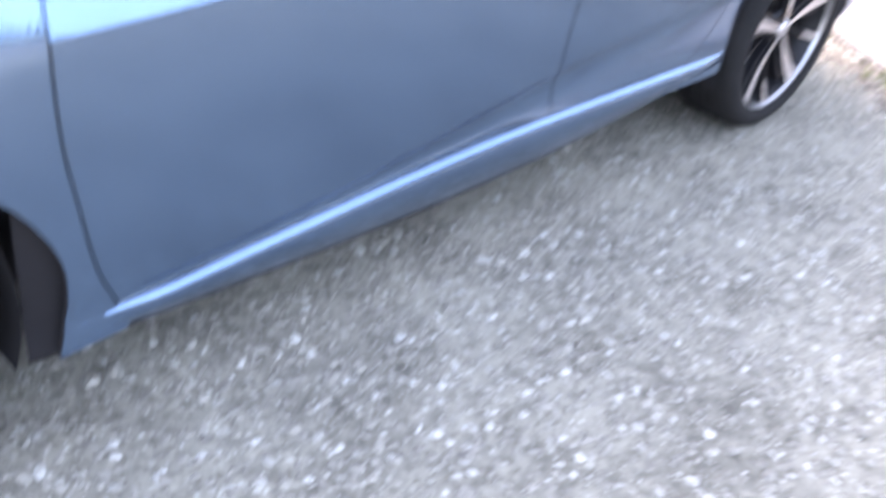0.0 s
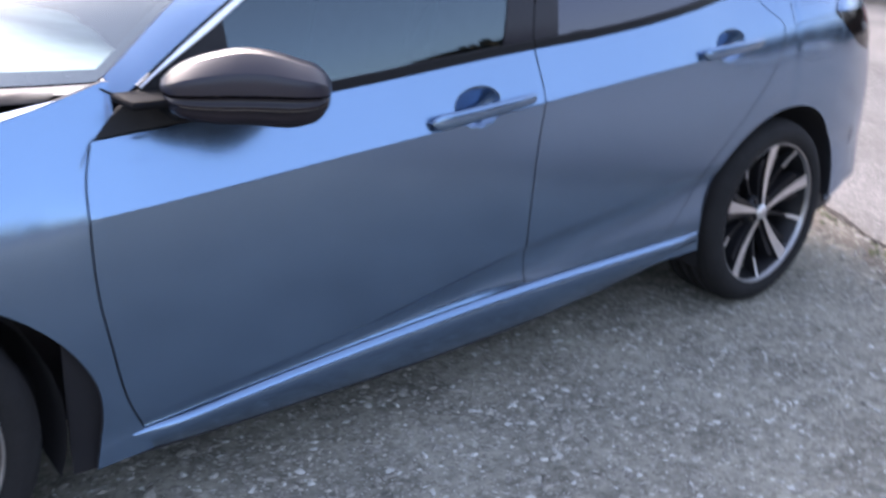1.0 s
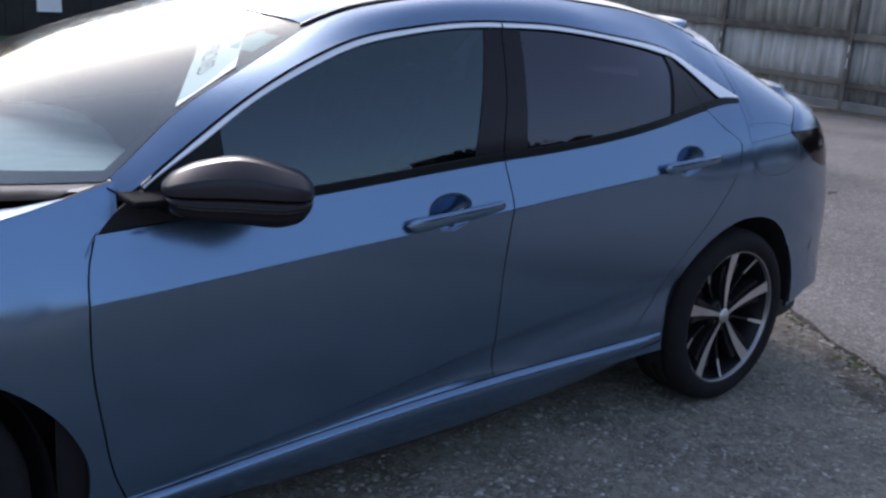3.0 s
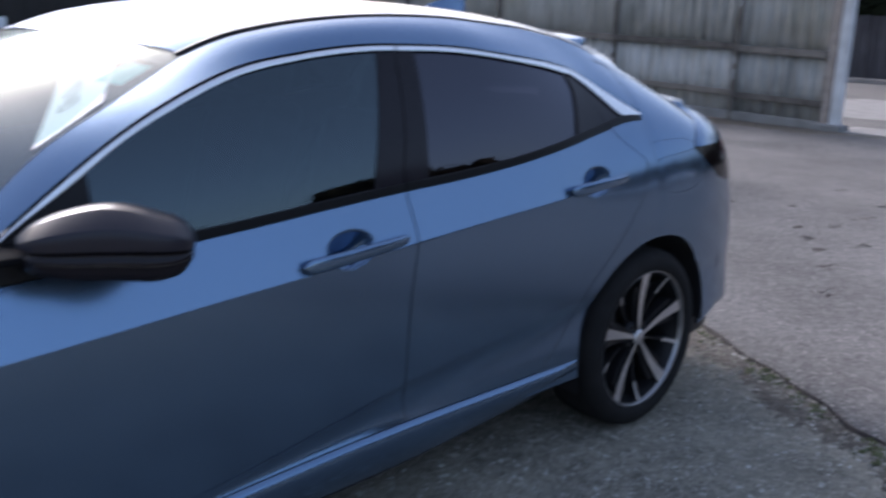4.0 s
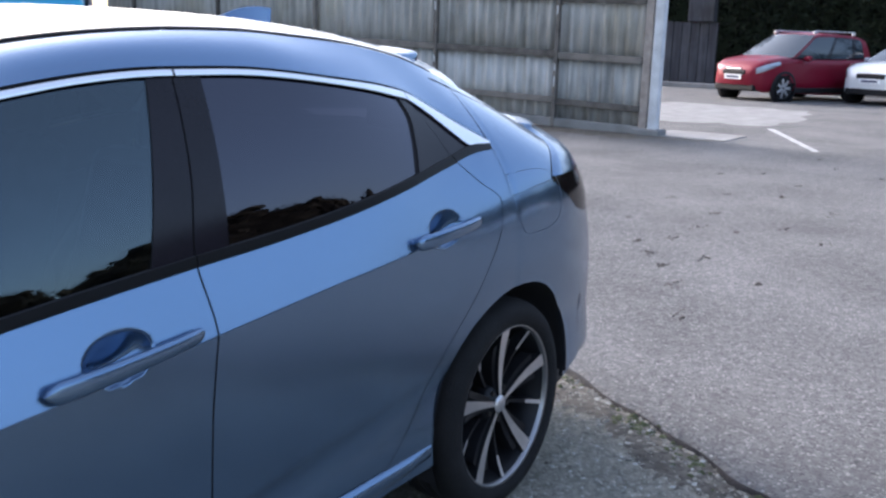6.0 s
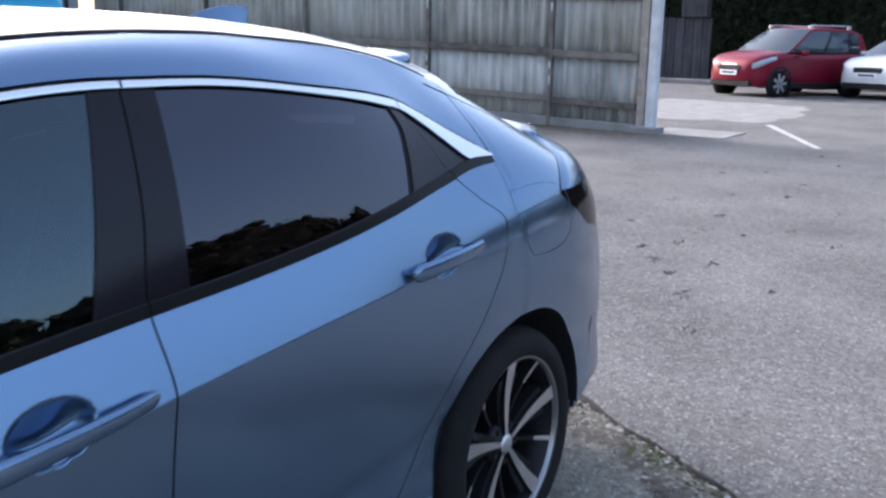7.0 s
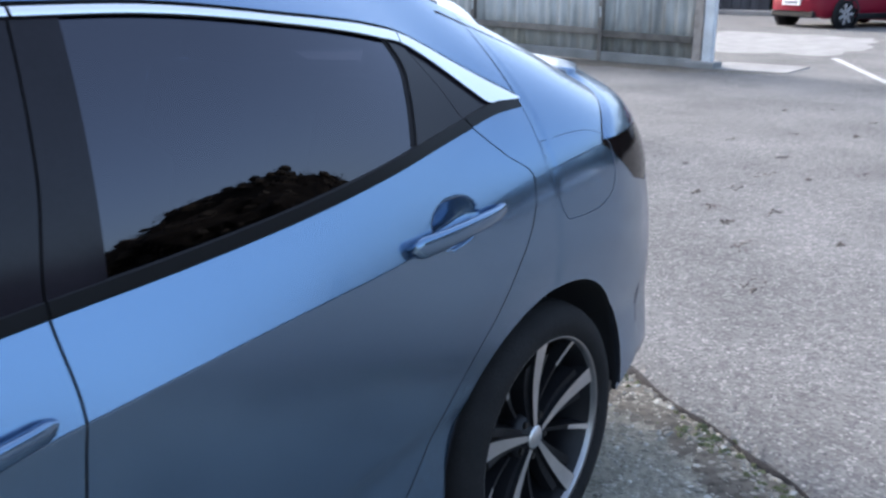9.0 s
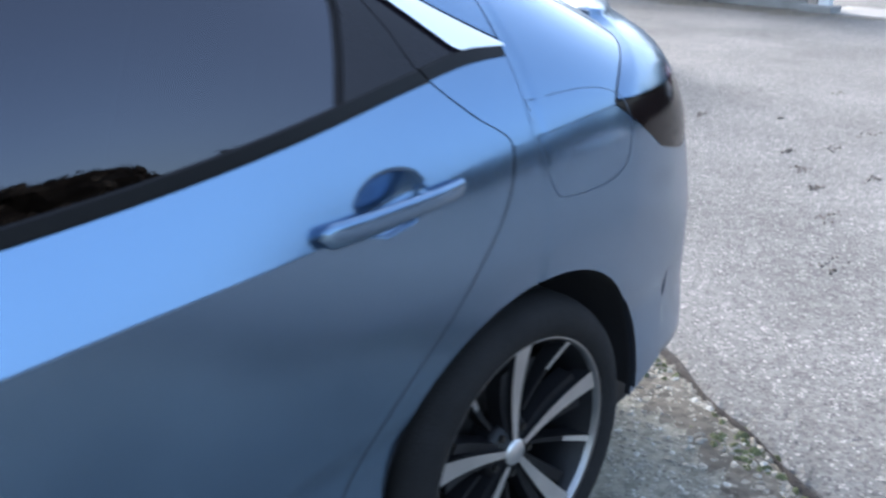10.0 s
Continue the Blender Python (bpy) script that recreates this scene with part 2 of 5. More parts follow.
CLEARLENS = node_mat("clear_lamp_lens", (0.4, 0.43, 0.48), 0.15, 0.3, coat=0.6)
DARKGLASS = node_mat("dark_car_glass", (0.02, 0.03, 0.04), 0.06, 0, spec=0.75)


# ---- mesh helpers ----
def mesh_ob(name, verts, faces, mat, parent=None, smooth=True, label=""):
    used = sorted({k for f in faces for k in f})
    at = {k: i for i, k in enumerate(used)}
    me = bpy.data.meshes.new(name)
    me.from_pydata([tuple(verts[k]) for k in used], [], [tuple(at[k] for k in f) for f in faces])
    me.materials.append(mat)
    if smooth:
        me.polygons.foreach_set("use_smooth", [True] * len(me.polygons))
    me.update()
    ob = new(name, me)
    if parent:
        ob.parent = parent
    if label:
        tagged(ob, label)
    return ob


def part(name, bm, mat, parent, label="", smooth=True):
    me = bpy.data.meshes.new(name)
    bm.to_mesh(me)
    bm.free()
    me.materials.append(mat)
    if smooth:
        me.polygons.foreach_set("use_smooth", [True] * len(me.polygons))
    ob = new(name, me)
    if parent:
        ob.parent = parent
    if label:
        tagged(ob, label)
    return ob


def thing(name, label, category, m=None, group="", kind=""):
    ob = new(name)
    ob.empty_display_size = 0.1
    if m is not None:
        ob.matrix_world = m
    return tagged(ob, label, category, group, kind)


def grid_faces(nu, nv, flip=False, base=0, close=False):
    fs = []
    for i in range(nu if close else nu - 1):
        for j in range(nv - 1):
            a, b = base + i * nv + j, base + ((i + 1) % nu) * nv + j
            fs.append((a, a + 1, b + 1, b) if flip else (a, b, b + 1, a + 1))
    return fs


def box_bm(bm, cx, cy, cz, sx, sy, sz, bevel=0.0, rot=None):
    r = bmesh.ops.create_cube(bm, size=1)
    m = Matrix.Translation((cx, cy, cz)) @ (rot or Matrix.Identity(4)) @ Matrix.Diagonal((sx, sy, sz, 1))
    bmesh.ops.transform(bm, matrix=m, verts=r["verts"])
    if bevel:
        es = list({e for v in r["verts"] for e in v.link_edges})
        bmesh.ops.bevel(bm, geom=es, offset=bevel, segments=2, affect="EDGES", profile=0.5)


def boxes(name, items, mat, parent=None, label="", bevel=0.0, smooth=False):
    bm = bmesh.new()
    for it in items:
        box_bm(bm, *it[:6], bevel=bevel, rot=it[6] if len(it) > 6 else None)
    if parent:
        return part(name, bm, mat, parent, label, smooth)
    me = bpy.data.meshes.new(name)
    bm.to_mesh(me)
    bm.free()
    me.materials.append(mat)
    return new(name, me)


def lathe(profile, n, axis_y=True):
    """Ring surface round the y axis from (radius, y) rows."""
    vs = []
    for i in range(n):
        a = 2 * math.pi * i / n
        for r, y in profile:
            vs.append((r * math.cos(a), y, r * math.sin(a)))
    return vs, grid_faces(n, len(profile), close=True)


def hermite(pts):
    """A smooth curve through points that does not overshoot."""
    xs, ys = np.array([p[0] for p in pts], float), np.array([p[1] for p in pts], float)
    h, d = np.diff(xs), np.diff(ys) / np.diff(xs)
    m = np.concatenate([[d[0]], (d[:-1] + d[1:]) / 2, [d[-1]]])
    for i in range(1, len(xs) - 1):
        m[i] = 0 if d[i - 1] * d[i] <= 0 else (d[i - 1] * h[i] + d[i] * h[i - 1]) / (h[i] + h[i - 1])

    def f(x):
        if x <= xs[0]:
            return float(ys[0] + m[0] * (x - xs[0]) * 0.3)
        if x >= xs[-1]:
            return float(ys[-1] + m[-1] * (x - xs[-1]) * 0.3)
        i = min(int(np.searchsorted(xs, x, side="right")) - 1, len(xs) - 2)
        t = (x - xs[i]) / h[i]
        return float((2 * t**3 - 3 * t**2 + 1) * ys[i] + (t**3 - 2 * t**2 + t) * h[i] * m[i] + (3 * t**2 - 2 * t**3) * ys[i + 1] + (t**3 - t**2) * h[i] * m[i + 1])
    return f


def lerp(a, b, t):
    return a + (b - a) * t


# ---- the blue hatchback: rear axle at x = 0, nose towards -x, seen flank towards -y ----
AXLE_F, HUB_Z, TYRE_R, RIM_R, ARCH_R = -2.705, 0.323, 0.323, 0.246, 0.362
z_sill = hermite([(-2.4, 0.175), (-1.67, 0.17), (-1.1, 0.183), (-0.63, 0.224), (-0.37, 0.25), (0.4, 0.21)])
z_doorbot = hermite([(-2.3, 0.238), (-2.19, 0.25), (-1.98, 0.27), (-1.68, 0.295), (-1.12, 0.322), (-0.65, 0.328), (-0.3, 0.33)])
z_low = hermite([(-2.3, 0.27), (-2.1, 0.285), (-1.71, 0.335), (-1.14, 0.437), (-0.64, 0.5), (-0.3, 0.54), (0.3, 0.56)])
z_crease = hermite([(-3.3, 0.69), (-2.6, 0.715), (-2.2, 0.732), (-1.99, 0.749), (-1.71, 0.775), (-1.45, 0.797), (-1.12, 0.83), (-0.76, 0.863), (-0.53, 0.882), (-0.36, 0.902), (-0.2, 0.935), (-0.1, 0.954), (-0.03, 0.962), (0.05, 0.971), (0.136, 0.979), (0.22, 0.985), (0.35, 0.989), (0.8, 0.99)])
z_belt = hermite([(-2.6, 0.845), (-2.232, 0.864), (-1.75, 0.903), (-1.54, 0.921), (-1.37, 0.937), (-1.135, 0.956), (-0.94, 0.969), (-0.74, 0.988), (-0.487, 1.023), (-0.253, 1.063), (-0.108, 1.085), (-0.02, 1.088), (0.1, 1.085), (0.48, 1.05)])
z_cbot = hermite([(-2.232, 0.866), (-2.12, 0.949), (-1.97, 1.042), (-1.87, 1.105), (-1.71, 1.183), (-1.55, 1.243), (-1.37, 1.279), (-1.066, 1.304), (-0.87, 1.302), (-0.636, 1.28), (-0.4, 1.246), (-0.325, 1.23), (-0.27, 1.202), (-0.212, 1.163), (-0.173, 1.134), (-0.135, 1.108), (-0.1, 1.107), (-0.022, 1.104)])
z_ctop_raw = hermite([(-2.232, 0.872), (-2.12, 0.958), (-2.01, 1.036), (-1.865, 1.125), (-1.7, 1.206), (-1.545, 1.262), (-1.37, 1.294), (-1.065, 1.319), (-0.87, 1.317), (-0.641, 1.296), (-0.42, 1.27), (-0.311, 1.245), (-0.239, 1.213), (-0.17, 1.179), (-0.1, 1.144), (-0.022, 1.107)])


def z_ctop(x):
    """Upper edge of the bright strip, which is slimmer ahead of its tail."""
    return z_cbot(x) + lerp(0.74, 1.0, min(1, max(0, (x + 0.5) / 0.25))) * (z_ctop_raw(x) - z_cbot(x))


# upper edge of the body side: windscreen edge, roof gutter, tailgate edge
y_edge = hermite([(-2.2, 0.775), (-2.15, 0.76), (-2, 0.71), (-1.82, 0.66), (-1.71, 0.625), (-1.6, 0.598), (-1.37, 0.612), (-1, 0.62), (-0.2, 0.62), (0.1, 0.622), (0.27, 0.635), (0.48, 0.67)])
z_edge = hermite([(-2.2, 0.945), (-2.15, 0.98), (-2, 1.09), (-1.82, 1.18), (-1.71, 1.232), (-1.6, 1.285), (-1.51, 1.32), (-1.37, 1.352), (-1.22, 1.373), (-1, 1.388), (-0.82, 1.39), (-0.64, 1.381), (-0.39, 1.36), (-0.2, 1.327), (0, 1.268), (0.27, 1.172), (0.48, 1.08)])
z_crown = hermite([(-1.75, 1.305), (-1.5, 1.385), (-1.2, 1.425), (-0.9, 1.442), (-0.5, 1.436), (-0.2, 1.416), (0.1, 1.385), (0.3, 1.36)])
x_front_shut = hermite([(0.2, -2.17), (0.248, -2.186), (0.313, -2.212), (0.466, -2.243), (0.575, -2.259), (0.689, -2.263), (0.806, -2.252), (0.864, -2.232)])
x_b_shut = hermite([(0.25, -1.118), (0.32, -1.121), (0.48, -1.135), (0.65, -1.14), (0.78, -1.132), (0.86, -1.124), (0.956, -1.13), (1.12, -1.097), (1.316, -1.064)])
x_r_shut = hermite([(0.3, -0.62), (0.341, -0.551), (0.414, -0.464), (0.538, -0.37), (0.608, -0.31), (0.696, -0.23), (0.771, -0.173), (0.846, -0.117), (0.925, -0.084), (0.958, -0.08), (1.011, -0.15), (1.08, -0.228), (1.15, -0.267), (1.2, -0.304), (1.242, -0.3335)])
HANDLES = [(-1.335, 0.838), (-0.355, 0.916)]


tail_len = hermite([(0.15, 0.95), (0.3, 0.985), (0.55, 0.98), (0.84, 0.955), (0.96, 0.935), (1.05, 0.88), (1.13, 0.82)])
tail_pow = hermite([(0.2, 3.9), (0.45, 3.7), (0.7, 3.3), (0.85, 2.95), (0.96, 2.7), (1.1, 2.6)])


tuck = hermite([(0, 0), (0.12, 0.006), (0.28, 0.011), (0.5, 0.0105), (0.75, 0.007), (1, 0.006), (1.3, 0.006)])
scoop = hermite([(0, 0), (0.12, 0.007), (0.35, 0.014), (0.6, 0.018), (0.75, 0.0175), (0.9, 0.012), (1, 0.007), (1.3, 0.004)])


def bowl(r, zr):
    """Depth of a handle bowl: it leans in downwards and ends in a steep lower wall."""
    return 0.036 * (1 - r**5) ** 0.7 * (1.05 - zr)


def flank(x, z):
    """Half-width of the body side at x, z."""
    if x > 0:
        plan = 0.892 * (1 - min(1.0, x / tail_len(z)) ** tail_pow(z)) ** (1 / tail_pow(z))
    elif x < -2.3:
        k = min(1.0, (-2.3 - x) / 1.29)
        plan = 0.884 * (1 - k**2.8) ** (1 / 2.8)
    else:
        plan = 0.884 + 0.01 * math.sin(math.pi * min(1, (x + 2.3) / 2.6)) + 0.003 * max(0, (x + 0.8))
    sill, bot, low, cr, belt = z_sill(x), z_doorbot(x), z_low(x), z_crease(x), z_belt(x)
    fade = 1 - min(1, max(0, (x + 1.3) / 0.5))
    if x < -2.2:
        fade *= max(0, 1 - (-2.2 - x) / 0.4)
    if x < -2.15 and z >= cr:
        t = 0.36 * (z - cr)
    elif z >= belt:
        d = z - belt
        t = 0.050 + 0.20 * d + 0.52 * d * d
    elif z >= cr:
        t = 0.050 * ((z - cr) / (belt - cr))
    elif z >= low:
        s = (cr - z) / (cr - low)
        t = 0.021 * s * s + 0.006 * s
    else:
        s = min(1.3, (low - z) / max(0.02, low - bot))
        t = 0.027 + lerp(tuck(s), scoop(s) * min(1, (low - bot) / 0.1), fade)
    if x < -2.24:
        soft, d = 0.03 * min(1, (-2.24 - x) / 0.1), z - cr
        t += 0.18 * (math.sqrt(d * d + soft * soft) - abs(d))
    y = plan + 0.005 - t
    w = min(1, max(0, (x + 0.8) / 0.7))
    w = w * w * (3 - 2 * w)
    if z > cr and w > 0:
        y = lerp(y, pillar_bow(x, z, plan + 0.005 - 0.02 * w), w)
    else:
        fall = math.exp((z - cr) / 0.09)
        y += w * w * (0.014 * (1 - fall) * min(1, max(0, (z - low) / 0.2)) * min(1, max(0, (0.54 - x) / 0.24)) - 0.02 * fall)
    for hx, hz in HANDLES:
        zr = (z - hz - 0.003 - 0.08 * (x - hx)) / 0.042
        r = math.hypot((x - hx) / 0.07, zr)
        if r < 1:
            y -= bowl(r, zr)
    return y


def pillar_bow(x, z, yc):
    """Bowed section of the rear pillar from the crease to the roof edge."""
    zc, ze = z_crease(x), z_edge(x)
    h = 0.5 * (ze - zc)
    t = min(1, max(0, (z - zc) / (2 * h)))
    return (1 - t) ** 2 * yc + 2 * t * (1 - t) * (yc - 0.36 * h) + t * t * y_edge(x)


def skin(rows, xl, xr, nu, nv, push=0.0, side=-1, surf=flank, us=None):
    """A patch of the body side between the height rows and the end lines xl(z), xr(z)."""
    us = us or [i / (nu - 1) for i in range(nu)]
    vs = []
    for u in us:
        col = []
        for k in range(len(rows) - 1):
            n = nv[k]
            for j in range(n if k < len(rows) - 2 else n + 1):
                v = j / n
                x = lerp(xl(0.6), xr(0.6), u)
                for _ in range(5):
                    z = lerp(rows[k](x), rows[k + 1](x), v)
                    x = lerp(xl(z), xr(z), u)
                col.append((x, side * (surf(x, z) + push), z))
        vs.append(col)
    return vs


def sheet(name, cols, mat, parent, depth=0.012, label="", side=-1):
    """A panel from columns of points, with its rim folded inwards."""
    nu, nv = len(cols), len(cols[0])
    verts = [p for c in cols for p in c]
    flip = side > 0
    faces = grid_faces(nu, nv, flip)
    if depth:
        loop = [(i, 0) for i in range(nu)] + [(nu - 1, j) for j in range(1, nv)] + [(i, nv - 1) for i in range(nu - 2, -1, -1)] + [(0, j) for j in range(nv - 2, 0, -1)]
        base = len(verts)
        for i, j in loop:
            x, y, z = cols[i][j]
            verts += [(x, y, z), (x, y - side * depth, z)]
        n = len(loop)
        for k in range(n):
            a, d = base + 2 * k, base + 2 * ((k + 1) % n)
            faces.append((a, a + 1, d + 1, d) if not flip else (a, d, d + 1, a + 1))
    ob = mesh_ob(name, verts, faces, mat, parent, True, label)
    if depth:
        ob.data.materials.append(GAP)
        n = len(grid_faces(nu, nv))
        for poly in ob.data.polygons[n:]:
            poly.material_index = 1
            poly.use_smooth = False
    return ob


def bunched(a, b, k):
    """Steps from 0 to 1, close together between a and b."""
    return [a * i / k for i in range(k)] + [lerp(a, b, i / k) for i in range(k)] + [lerp(b, 1, i / (k // 3)) for i in range(k // 3 + 1)]


def up(f, d):
    return lambda x: f(x) + d


car = thing("hatchback_car", "metallic blue five-door hatchback with black mirrors, parked on gravel", "car")
GAPW, TIP = 0.0022, -0.02
WING_TOP = hermite([(-3.55, 0.60), (-3.2, 0.73), (-2.8, 0.83), (-2.5, 0.885), (-2.3, 0.93), (-2.16, 0.972)])


rear_rad = hermite([(-10, 0.4), (20, 0.4), (60, 0.388), (90, 0.372), (115, 0.364), (140, 0.362), (200, 0.362)])
arch_rad = hermite([(-20, 0.44), (-16, 0.434), (3, 0.436), (18, 0.418), (31, 0.396), (45, 0.374), (62, 0.357), (90, 0.35), (180, 0.36), (200, 0.40)])


def ruled(name, outer, ax, a0, a1, keys, side):
    """A panel between a wheel arch round ax and an outline; keys pair outline indices with arch angles."""
    ki, ka = zip(*keys)
    cols = []
    for k, (ox, oz) in enumerate(outer):
        a = radians(float(np.interp(k, ki, ka)))
        rad = arch_rad(math.degrees(a)) if ax else rear_rad(math.degrees(a))
        ix, iz = ax + rad * math.cos(a), HUB_Z + rad * math.sin(a)
        col = []
        for j in range(33):
            v = (j / 32) ** 1.15
            x, z = lerp(ix, ox, v), lerp(iz, oz, v)
            col.append((x, side * flank(x, z), z))
        cols.append(col)
    if ka[0] > ka[-1]:
        cols = [c[::-1] for c in cols][::-1]
        cols = cols[::-1]
    return sheet(name, cols, PAINT, car, 0.014, side=side)



tail_joint = hermite([(0.93, 0.212), (0.988, 0.222), (1.023, 0.257), (1.049, 0.307), (1.071, 0.37), (1.09, 0.41), (1.17, 0.43)])


def body_side(side):
    seen = side < 0
    q = 1 if seen else 0.4

    def n(k):
        return max(3, int(k * q))
    P = dict(side=side)
    # front wing: ruled between the arch and its outer outline
    z_wing = WING_TOP
    outer = [(x_front_shut(z) - GAPW, z) for z in [lerp(0.2, 0.864, k / 24) for k in range(25)]]
    outer += [(-2.217, 0.878), (-2.2, 0.892), (-2.18, 0.908), (-2.178, 0.962)]
    outer += [(x, z_wing(x)) for x in [lerp(-2.19, -3.2, k / 30) for k in range(31)]]
    outer += [(-3.22, lerp(0.70, 0.25, k / 8)) for k in range(9)]
    wing = ruled("front_wing", outer, AXLE_F, -18, 200, [(0, -18), (24, 42), (28, 60), (58, 140), (len(outer) - 1, 200)], side)
    # doors
    rows = [up(z_doorbot, 0.003), up(z_low, -0.004), up(z_low, 0.006), up(z_crease, -0.003), up(z_crease, 0.003), up(z_belt, -0.002)]
    us = bunched(0.735, 0.905, 60 if seen else 10)
    fd = sheet("front_door", skin(rows, lambda z: x_front_shut(z) + GAPW, lambda z: x_b_shut(z) - GAPW, 0, [10, 2, n(70), 2, n(40)], us=us, **P), PAINT, car, 0.016, side=side)
    us = bunched(0.63, 0.84, 60 if seen else 10)
    rd = sheet("rear_door", skin(rows, lambda z: x_b_shut(z) + GAPW, lambda z: x_r_shut(z) - GAPW, 0, [10, 2, n(60), 2, n(46)], us=us, **P), PAINT, car, 0.016, side=side)
    # sill with a ledge that faces upwards
    cols = []
    for i in range(60):
        x = lerp(-2.25, -0.372, i / 59)
        b, zt, zs = flank(x, z_doorbot(x) + 0.004), z_doorbot(x), z_sill(x)
        e = min(1, max(0, (x + 2.24) / 0.14)) * min(1, max(0, (-0.36 - x) / 0.10))
        o = 0.012 * e
        prof = [(b - 0.06, zs - 0.014), (b - 0.05, zs - 0.012), (b - 0.036 + o * 0.3, zs - 0.002), (b - 0.024 + o * 0.6, zs + 0.014), (b + o * 0.6, lerp(zs, zt, 0.56)), (b + o, lerp(zs, zt, 0.74)), (b + o * 0.85, lerp(zs, zt, 0.86)), (b + 0.002, zt - 0.003), (b - 0.012, zt + 0.001)]
        cols.append([(x, side * y, z) for y, z in prof])
    sheet("sill_skirt", cols, PAINT, car, 0, side=side)
    # rear quarter: ruled between the arch and its outer outline, then up to the gutter
    quarter_r = tail_joint
    outer = [(x_r_shut(z) + GAPW, z) for z in [lerp(0.262, 0.948, k / 40) for k in range(41)]]
    outer += [(x, z_crease(x) - 0.004) for x in [lerp(-0.085, 0.218, k / 24) for k in range(1, 25)]]
    outer += [(lerp(0.222, 0.40, k / 6), lerp(0.98, 0.872, k / 6)) for k in range(6)] + [(lerp(0.40, 0.541, k / 2), lerp(0.872, 0.838, k / 2)) for k in range(3)]
    outer += [(0.541, lerp(0.838, 0.335, k / 24)) for k in range(1, 25)]
    last = len(outer) - 1
    quarter = ruled("rear_quarter", outer, 0, 189.5, -4, [(0, 189.5), (18, 152), (40, 103), (64, 60), (73, 45), (last, -4)], side)
    upper = skin([up(z_crease, -0.004), up(z_crease, 0.004), z_belt], lambda z: x_r_shut(z) + GAPW, lambda z: TIP, n(30), [2, n(22)], **P)
    sheet("quarter_upper", upper, PAINT, quarter, 0.0, side=side)
    cols = []
    for i in range(n(50)):
        u = i / (n(50) - 1)
        col = []
        for j in range(41):
            v = j / 40
            x = lerp(TIP - 0.006, 0.45, u)
            for _ in range(6):
                z = lerp(z_crease(x) - 0.002, z_edge(x), v)
                x = lerp(TIP - 0.006, quarter_r(z), u)
            col.append((x, side * (flank(x, z) + 0.0008), z))
        cols.append(col)
    sheet("rear_pillar", cols, PAINT, quarter, 0, side=side)

    def loft(x0, x1, lo, lo_push, count, name, parent):
        cols = []
        for i in range(count):
            x = lerp(x0, x1, i / (count - 1))
            za, ze, ye = lo(x), z_edge(x), y_edge(x)
            ya = flank(x, za) + lo_push
            col = []
            for j in range(11):
                v = j / 10
                bulge = lerp(0.003, 0.013, min(1, max(0, (x + 1.75) / 0.4))) * math.sin(math.pi * v) * min(1, (ze - za) / 0.08)
                dy, dz = ya - ye, ze - za
                ln = max(1e-4, math.hypot(dy, dz))
                w = min(1, max(0, (x + 1.25) / 1.1))
                w = w * w * (3 - 2 * w)
                yl, zl = lerp(ya, ye, v) + bulge * dz / ln, lerp(za, ze, v) + bulge * dy / ln
                zv, foot = lerp(za, ze, v), flank(x, z_crease(x))
                bow = pillar_bow(x, zv, foot) + (ya - pillar_bow(x, za, foot)) * (1 - v)
                col.append((x, side * lerp(yl, bow, w), lerp(zl, zv, w)))
            cols.append(col)
        return sheet(name, cols, PAINT, parent, 0.01, side=side)
    loft(-2.172, TIP, up(z_ctop, 0.006), -0.001, n(100), "side_frame", car)
    # glasshouse
    zb, zt = up(z_belt, 0.02), up(z_cbot, -0.004)
    g0, g1 = (lambda z: -1.935), lambda z: lerp(-1.22, -1.127, (z - 0.993) / 0.305)
    g2, g3 = (lambda z: lerp(-1.042, -1.0, (z - 0.991) / 0.305)), hermite([(1.032, -0.42), (1.065, -0.408), (1.142, -0.379), (1.19, -0.366), (1.246, -0.388)])
    sheet("front_window", skin([zb, zt], g0, g1, n(40), [n(14)], -0.006, side), SIDE_GLASS, fd, 0, "clear side window glass with blue reflections", side)
    sheet("rear_window", skin([zb, zt], g2, g3, n(40), [n(14)], -0.006, side), PRIVACY, rd, 0, "dark privacy glass", side)
    sheet("mirror_sail", skin([up(z_belt, 0.001), up(z_cbot, -0.001)], lambda z: x_front_shut(0.864) + 0.004, g0, n(16), [n(8)], -0.003, side), PLASTIC, fd, 0.01, side=side)
    sheet("pillar_trim", skin([zb, zt], g1, lambda z: x_b_shut(z) - GAPW, 5, [n(14)], -0.003, side), BLACK, fd, 0.012, side=side)
    sheet("pillar_trim", skin([zb, zt], lambda z: x_b_shut(z) + GAPW, g2, 5, [n(14)], -0.003, side), BLACK, rd, 0.012, side=side)
    sheet("quarter_trim", skin([zb, zt], lambda z: g3(z) + 0.016, lambda z: x_r_shut(z) - GAPW, 5, [n(14)], -0.002, side), BLACK, rd, 0.012, side=side)
    sheet("window_seal", skin([zb, zt], g3, lambda z: g3(z) + 0.016, 3, [n(14)], -0.007, side), GAP, rd, 0, side=side)
    sheet("quarter_window", skin([up(z_belt, 0.02), lambda x: max(z_belt(x) + 0.022, z_cbot(x) - 0.002)], lambda z: x_r_shut(z) + GAPW, lambda z: -0.12, n(14), [n(8)], -0.004, side), BLACK, quarter, 0.006, side=side)
